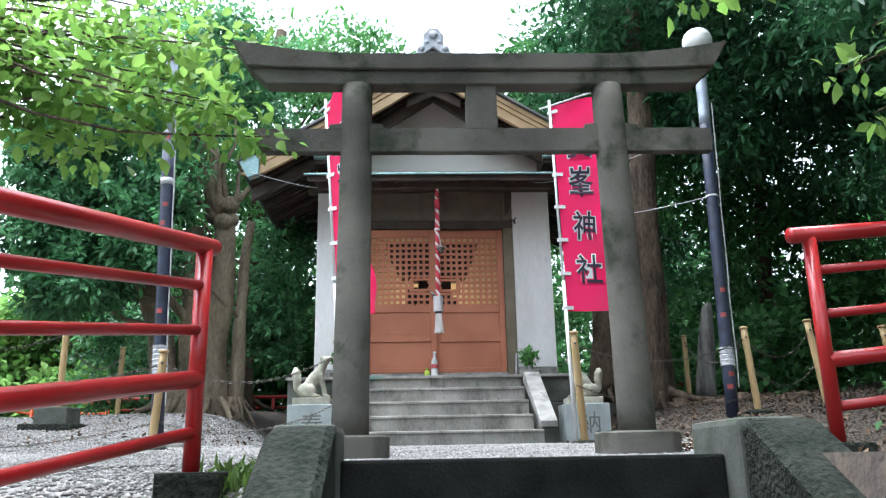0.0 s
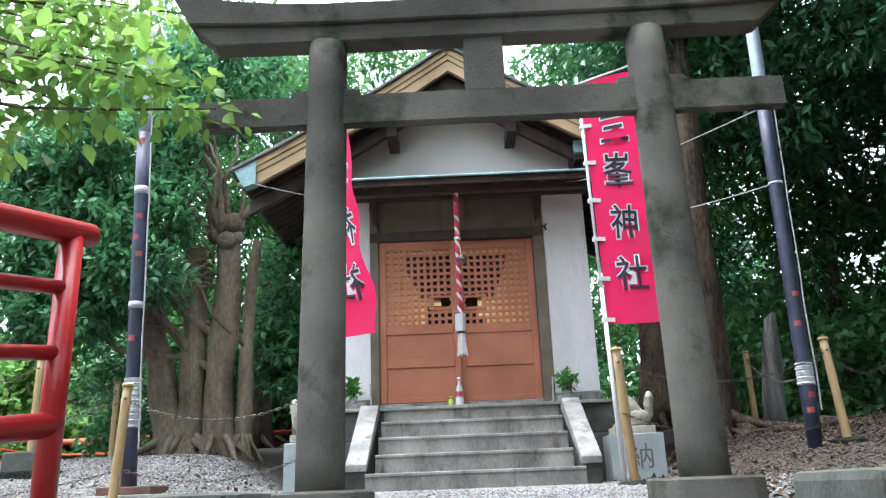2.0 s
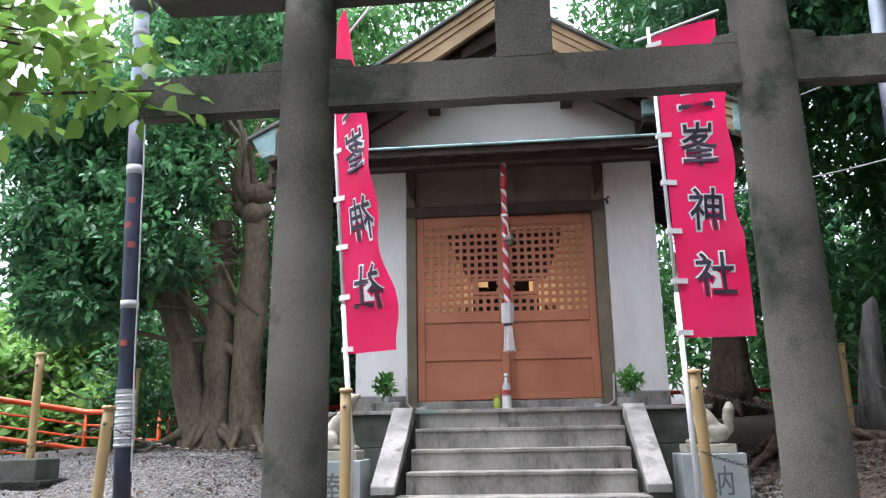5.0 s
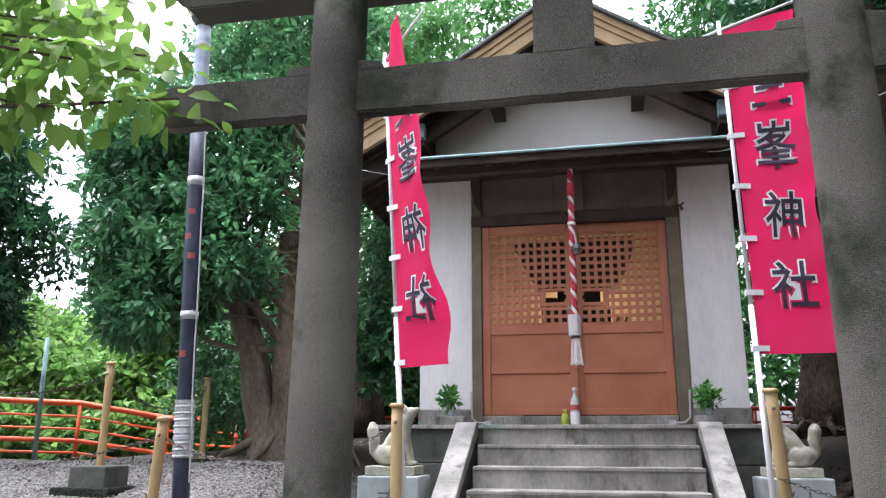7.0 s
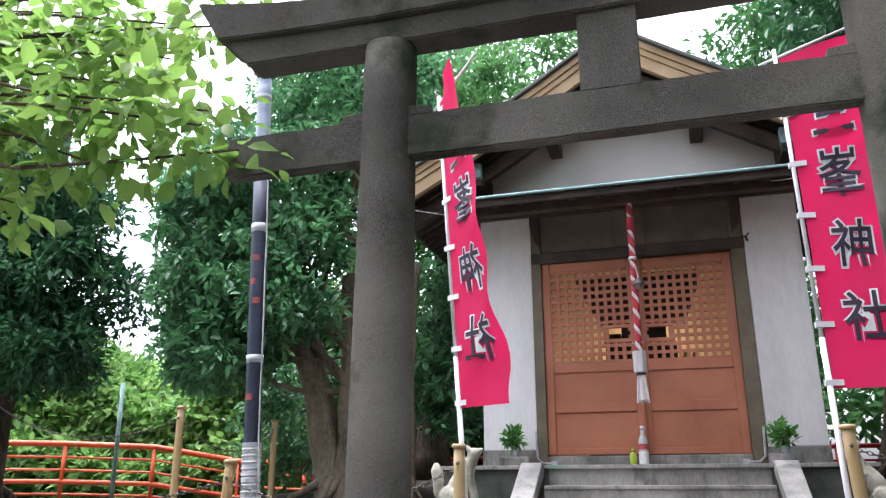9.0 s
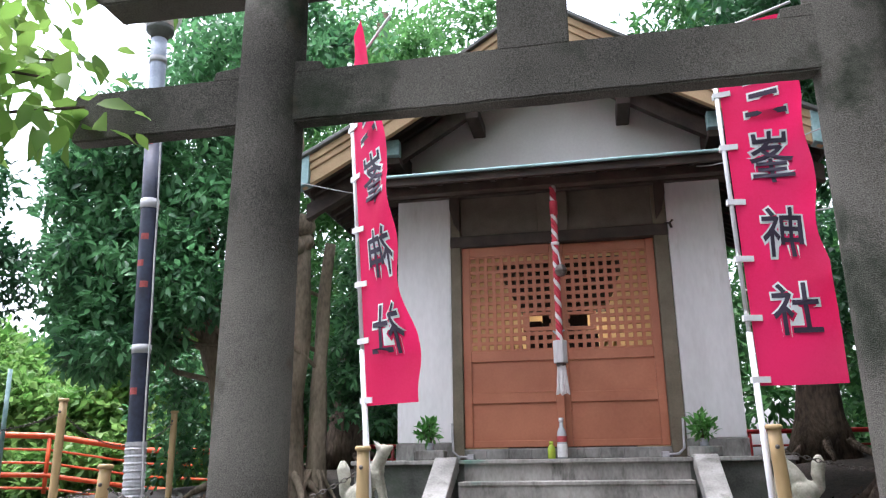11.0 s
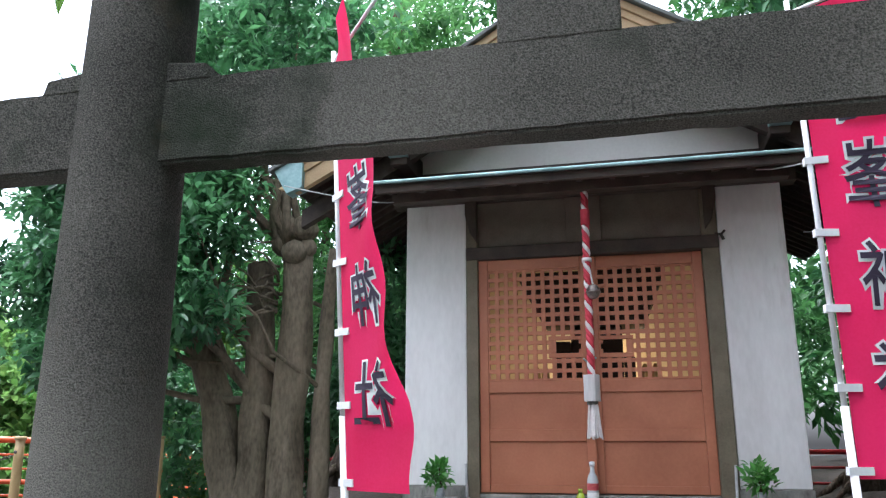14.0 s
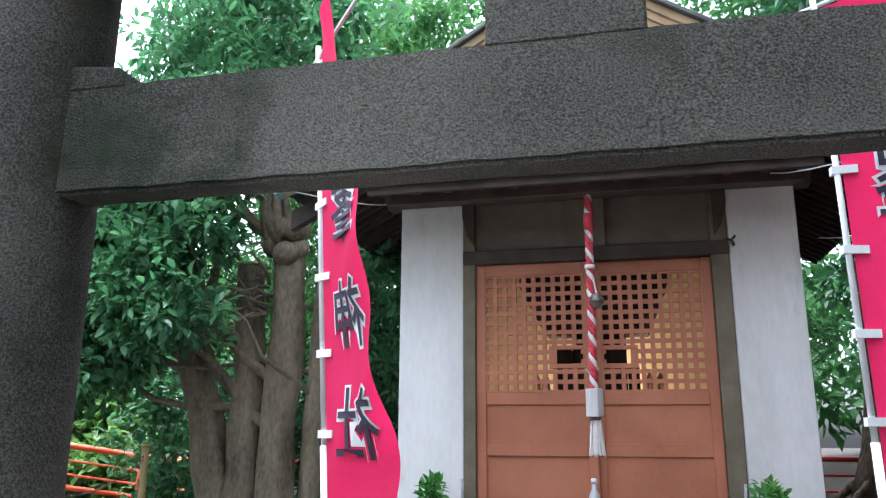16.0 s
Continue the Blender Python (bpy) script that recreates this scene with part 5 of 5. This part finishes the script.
part("cap", lathe(bmesh.new(), [(0.02, 0), (0.021, 0.03), (0.012, 0.036)], (0.925, 10.86, 1.238), 16), WHITE, b1, smooth=True)
part("label_band", lathe(bmesh.new(), [(0.0442, 0), (0.0442, 0.11)], (0.925, 10.86, 0.94), 24), LABEL_P, b1, "white paper label")
part("print_band", lathe(bmesh.new(), [(0.0444, 0), (0.0444, 0.05)], (0.925, 10.86, 1.065), 24), LABEL_R, b1, "dark red label print")
b2 = thing("tea_bottle", "small green bottle with a cap on the platform", "bottle", (0.83, 10.87, 0.925))
part("body", lathe(bmesh.new(), [(0.03, 0), (0.034, 0.005), (0.034, 0.085), (0.026, 0.105), (0.015, 0.12)], (0.83, 10.87, 0.927), 18), GLASS_G, b2, smooth=True)
part("cap", lathe(bmesh.new(), [(0.017, 0), (0.017, 0.026)], (0.83, 10.87, 1.048), 14), GLASS_G, b2, smooth=True)


def altar_plant(x, seed):
    y = 10.72
    t = thing("potted_sprig", "glossy green leafy sprig in a low concrete planter", "plant", (x, y, 0.925), "altar plants")
    part("planter", abox(x - 0.135, y - 0.085, 0.927, x + 0.135, y + 0.085, 1.01, 0.012), CONCRETE, t, "low concrete planter")
    part("vase", lathe(bmesh.new(), [(0.03, 0), (0.034, 0.03), (0.028, 0.075)], (x, y, 1.0), 14), TILE, t, smooth=True)
    rg = np.random.default_rng(seed)
    bm = bmesh.new()
    tips = []
    for k in range(7):
        a = rg.random() * 6.28
        tip = (x + math.cos(a) * 0.06, y + math.sin(a) * 0.05, 1.16 + rg.random() * 0.1)
        tube(bm, [(x, y, 1.05), tip], [0.006, 0.003], 5)
        tips += [tip, (x + math.cos(a) * 0.05, y + math.sin(a) * 0.045, 1.13)]
    part("stems", bm, BARK, t)
    me = leaf_mesh("leaves", tips, 0.055, 11, 0.08, LEAF_SPRIG, seed, droop=-0.5, fine=True)
    tagged(child(new("leaves", me), t), kind="stuff")


altar_plant(-0.215, 71)
altar_plant(2.09, 72)
for k, (x, s) in enumerate(((0.02, 1), (1.88, -1))):
    bm = bmesh.new()
    tube(bm, [(x - s * 0.08, HY - 0.04, 1.25), (x - s * 0.07, HY - 0.05, 1.0), (x - s * 0.02, HY - 0.06, 0.955), (x + s * 0.07, HY - 0.06, 0.95)], 0.011, 8)
    box(bm, x + s * 0.09 - 0.03, HY - 0.08, 0.928, x + s * 0.09 + 0.03, HY - 0.035, 0.975, 0.004)
    single("drain_pipe", bm, CABLE, "thin grey conduit with a small box at the sill", "pipe", "sill pipes")

# wires
for pts in ([(3.74, 8.7, 2.55), (3.2, 9.6, 2.62), (2.62, 11.0, 3.0)], [(2.2, 10.3, 3.3), (2.5, 10.1, 3.17), (3.75, 8.75, 3.3)], [(-0.5, 10.3, 3.25), (-0.62, 10.2, 3.2), (-1.3, 10.0, 3.35)]):
    bm = bmesh.new()
    P = [Vector(p) for p in pts]
    q = [P[0].lerp(P[1], k / 8).lerp(P[1].lerp(P[2], k / 8), k / 8) for k in range(9)]
    tube(bm, q, 0.0045, 6)
    single("wire", bm, CABLE, "pale slack electric wire strung near the eaves", "wire")

# ---- stump and roots ----
STUMP = material("grey_dead_wood", (0.07, 0.067, 0.06), (0.27, 0.26, 0.24), 9.0, 40.0, 0.9, 1.0, stretch=(1, 1, 0.15), depth=0.05, gloss=0.2)
bm = bmesh.new()
zs = float(ground_height(4.75, 12.0))
tube(bm, [(4.72, 12.0, zs - 0.1), (4.74, 12.0, zs + 0.3), (4.8, 12.0, zs + 0.8), (4.86, 12.0, 1.95)], [0.14, 0.1, 0.095, 0.07], 16, wobble=0.6, seed=4)
for v in bm.verts:
    if v.co.z > 1.9:
        v.co.z += 0.22 * abs(noise.noise(v.co * 31))
single("dead_stump", bm, STUMP, "tall grey broken dead tree stump", "stump", smooth=True)
for k, (x0, y0, x1, y1) in enumerate(((3.9, 11.1, 5.2, 10.3), (3.6, 11.0, 3.0, 10.2), (4.6, 10.4, 5.6, 10.6), (3.9, 11.0, 4.3, 9.8))):
    bm = bmesh.new()
    n = 8
    pts = []
    for i in range(n + 1):
        u = i / n
        w = noise.noise_vector((k * 2.2, u * 3, 0)) * 0.18
        x, y = x0 + (x1 - x0) * u + w.x, y0 + (y1 - y0) * u + w.y
        pts.append((x, y, float(ground_height(x, y)) + 0.03 * math.sin(u * 7 + k)))
    tube(bm, pts, [0.09 * (1 - 0.75 * i / n) for i in range(n + 1)], 9, wobble=0.4, seed=k)
    single("tree_root", bm, BARK, "gnarled brown surface root in leaf litter", "root", "surface roots", smooth=True)

# ---- overhanging branches ----
def branch_tree(label, base, top, twigs, mat, seed, per=34, size=0.135, spread=0.3):
    bz = float(ground_height(*base))
    t = thing("tree", label, "tree", (*base, bz))
    bm = bmesh.new()
    limb(bm, (*base, bz - 0.1), top, 0.14, 0.07, seed, 8, 0.05, 14)
    cs = []
    for k, tip in enumerate(twigs):
        limb(bm, Vector((*base, bz)).lerp(Vector(top), 0.75 + 0.03 * (k % 8)), tip, 0.022, 0.004, seed + k, 9, 0.12, 6)
        a = Vector((*base, bz)).lerp(Vector(top), 0.85)
        cs += [tuple(a.lerp(Vector(tip), u)) for u in (0.62, 0.74, 0.86, 0.94, 1.0)]
    part("trunk", bm, BARK, t, smooth=True)
    me = leaf_mesh("crown", cs, spread, per, size, mat, seed, droop=0.55, narrow=0.56, fine=True)
    tagged(child(new("crown", me), t), kind="stuff")


rg = np.random.default_rng(5)
tw = [(-0.22, 5.75, 1.95), (-0.42, 5.8, 2.1), (-0.5, 5.95, 2.25), (-0.62, 5.7, 2.18), (-0.9, 5.85, 2.0), (-1.12, 5.8, 2.1), (-1.35, 5.85, 1.9), (-1.5, 5.9, 2.0), (-1.62, 5.8, 2.2), (-1.38, 5.75, 2.42), (-0.95, 5.95, 2.45), (-0.8, 6.05, 2.6), (-0.75, 6.2, 2.85), (-0.45, 6.2, 2.8), (-1.1, 6.1, 2.7), (-1.35, 6.2, 2.75), (-1.8, 5.9, 2.5), (-1.9, 6.1, 2.85), (-2.2, 5.8, 2.3), (-2.5, 6.0, 2.7), (-1.5, 6.4, 3.2), (-2.2, 6.4, 3.3), (-0.9, 6.6, 3.3), (-2.9, 6.2, 3.2)]
branch_tree("light green deciduous tree hanging leafy branches over the steps", (-4.6, 5.0), (-4.2, 5.3, 3.3), tw, LEAF_LIGHT, 81, per=26, size=0.098, spread=0.24)
branch_tree("light green branch reaching in above the lamp post", (6.4, 4.2), (5.8, 4.6, 3.9), [(2.2, 5.1, 2.52), (2.35, 5.2, 2.6), (2.6, 5.3, 2.75), (3.1, 5.1, 2.05), (3.2, 5.0, 1.75), (3.35, 5.1, 2.35)], LEAF_LIGHT, 91, per=8, size=0.1, spread=0.15)

# ---- gravel, litter, weeds ----
def scatter_mesh(name, x, y, size, seed, mat, flat=0.6):
    """Small uneven stones, each an octahedron pushed out of shape, in one mesh."""
    rg = np.random.default_rng(seed)
    n = len(x)
    o = np.array([[1, 0, 0], [0, 1, 0], [-1, 0, 0], [0, -1, 0], [0, 0, 1], [0, 0, -1]], float)
    v = o[None] * (0.7 + 0.6 * rg.random((n, 6, 1))) + rg.normal(size=(n, 6, 3)) * 0.16
    a = rg.random(n) * 6.283
    c, s = np.cos(a)[:, None], np.sin(a)[:, None]
    v = np.stack([v[..., 0] * c - v[..., 1] * s, v[..., 0] * s + v[..., 1] * c, v[..., 2] * flat], -1)
    v *= (size * (0.5 + rg.random(n)))[:, None, None]
    z = ground_height(x, y)
    v += np.stack([x, y, z + size * 0.12], -1)[:, None]
    f = np.array([[0, 1, 4], [1, 2, 4], [2, 3, 4], [3, 0, 4], [1, 0, 5], [2, 1, 5], [3, 2, 5], [0, 3, 5]])
    tri = (f[None] + (np.arange(n) * 6)[:, None, None]).ravel()
    me = bpy.data.meshes.new(name)
    me.vertices.add(n * 6)
    me.vertices.foreach_set("co", v.ravel())
    me.loops.add(n * 24)
    me.loops.foreach_set("vertex_index", tri)
    me.polygons.add(n * 8)
    me.polygons.foreach_set("loop_start", np.arange(n * 8) * 3)
    me.update(calc_edges=True)
    me.materials.append(mat)
    return new(name, me)


rg = np.random.default_rng(12)
STONE = material("loose_gravel_stone", (0.055, 0.053, 0.048), (0.27, 0.262, 0.248), 3.0, 60.0, 0.9, 0.3, island=0.9)
gx_ = rg.uniform(-5.2, 3.6, 110000)
gy_ = 4.9 + rg.random(110000) ** 0.9 * 6.6
keep = ~((gx_ > -0.85) & (gx_ < 2.75) & (gy_ > 10.3)) & (gx_ < 3.0 + 0.5 * np.sin(gy_ * 2))
tagged(scatter_mesh("gravel", gx_[keep], gy_[keep], 0.0125, 13, STONE), "loose grey and white gravel over the yard", "gravel", kind="stuff")
gx2, gy2 = rg.uniform(-3.5, 0.0, 9000), rg.uniform(2.5, 4.9, 9000)
tagged(scatter_mesh("gravel", gx2, gy2, 0.016, 14, STONE), "loose gravel beside the footing block", "gravel", kind="stuff")
SOIL_BIT = material("dark_soil_crumb", (0.024, 0.019, 0.014), (0.105, 0.085, 0.065), 3.0, 60.0, 0.95, 0.3, island=0.9)
sx, sy = rg.uniform(2.5, 6.5, 24000), rg.uniform(3.0, 12.0, 24000)
tagged(scatter_mesh("soil_crumbs", sx, sy, 0.014, 18, SOIL_BIT), "loose dark soil crumbs and small stones under trees", "soil", kind="stuff")
LITTER = material("brown_leaf_litter", (0.03, 0.02, 0.013), (0.15, 0.095, 0.055), 5.0, 40.0, 0.85, 0.2, island=1.0)
n = 9000
lx, ly = rg.uniform(2.2, 9.0, n), rg.uniform(4.2, 12.5, n)
lx2, ly2 = rg.uniform(-4.5, -0.6, 500), rg.uniform(8.5, 12, 500)
lx, ly = np.concatenate([lx, lx2]), np.concatenate([ly, ly2])
me = leaf_mesh("leaf_litter", np.stack([lx, ly, ground_height(lx, ly) + 0.015], 1), 0.02, 1, 0.05, LITTER, 15, droop=0.0, narrow=0.55)
tagged(new("leaf_litter", me), "dry brown fallen leaves scattered on soil", "leaf litter", kind="stuff")
GRASS = leafy("weed_green", (0.05, 0.1, 0.02), (0.14, 0.22, 0.05))
wx, wy = rg.normal(-0.1, 0.07, 40), rg.normal(4.75, 0.14, 40)
me = leaf_mesh("weeds", np.stack([wx, wy, ground_height(wx, wy) + 0.02], 1), 0.04, 5, 0.09, GRASS, 16, droop=-0.9, narrow=0.2)
tagged(new("weeds", me), "tufts of green weeds beside the cheek wall", "weeds", kind="stuff")
bank("green bamboo grass along the red fence", (-13, -5.2), (17.2, 18.2), 1.3, LEAF_BANK, 900, 0.22, 57, per=14)
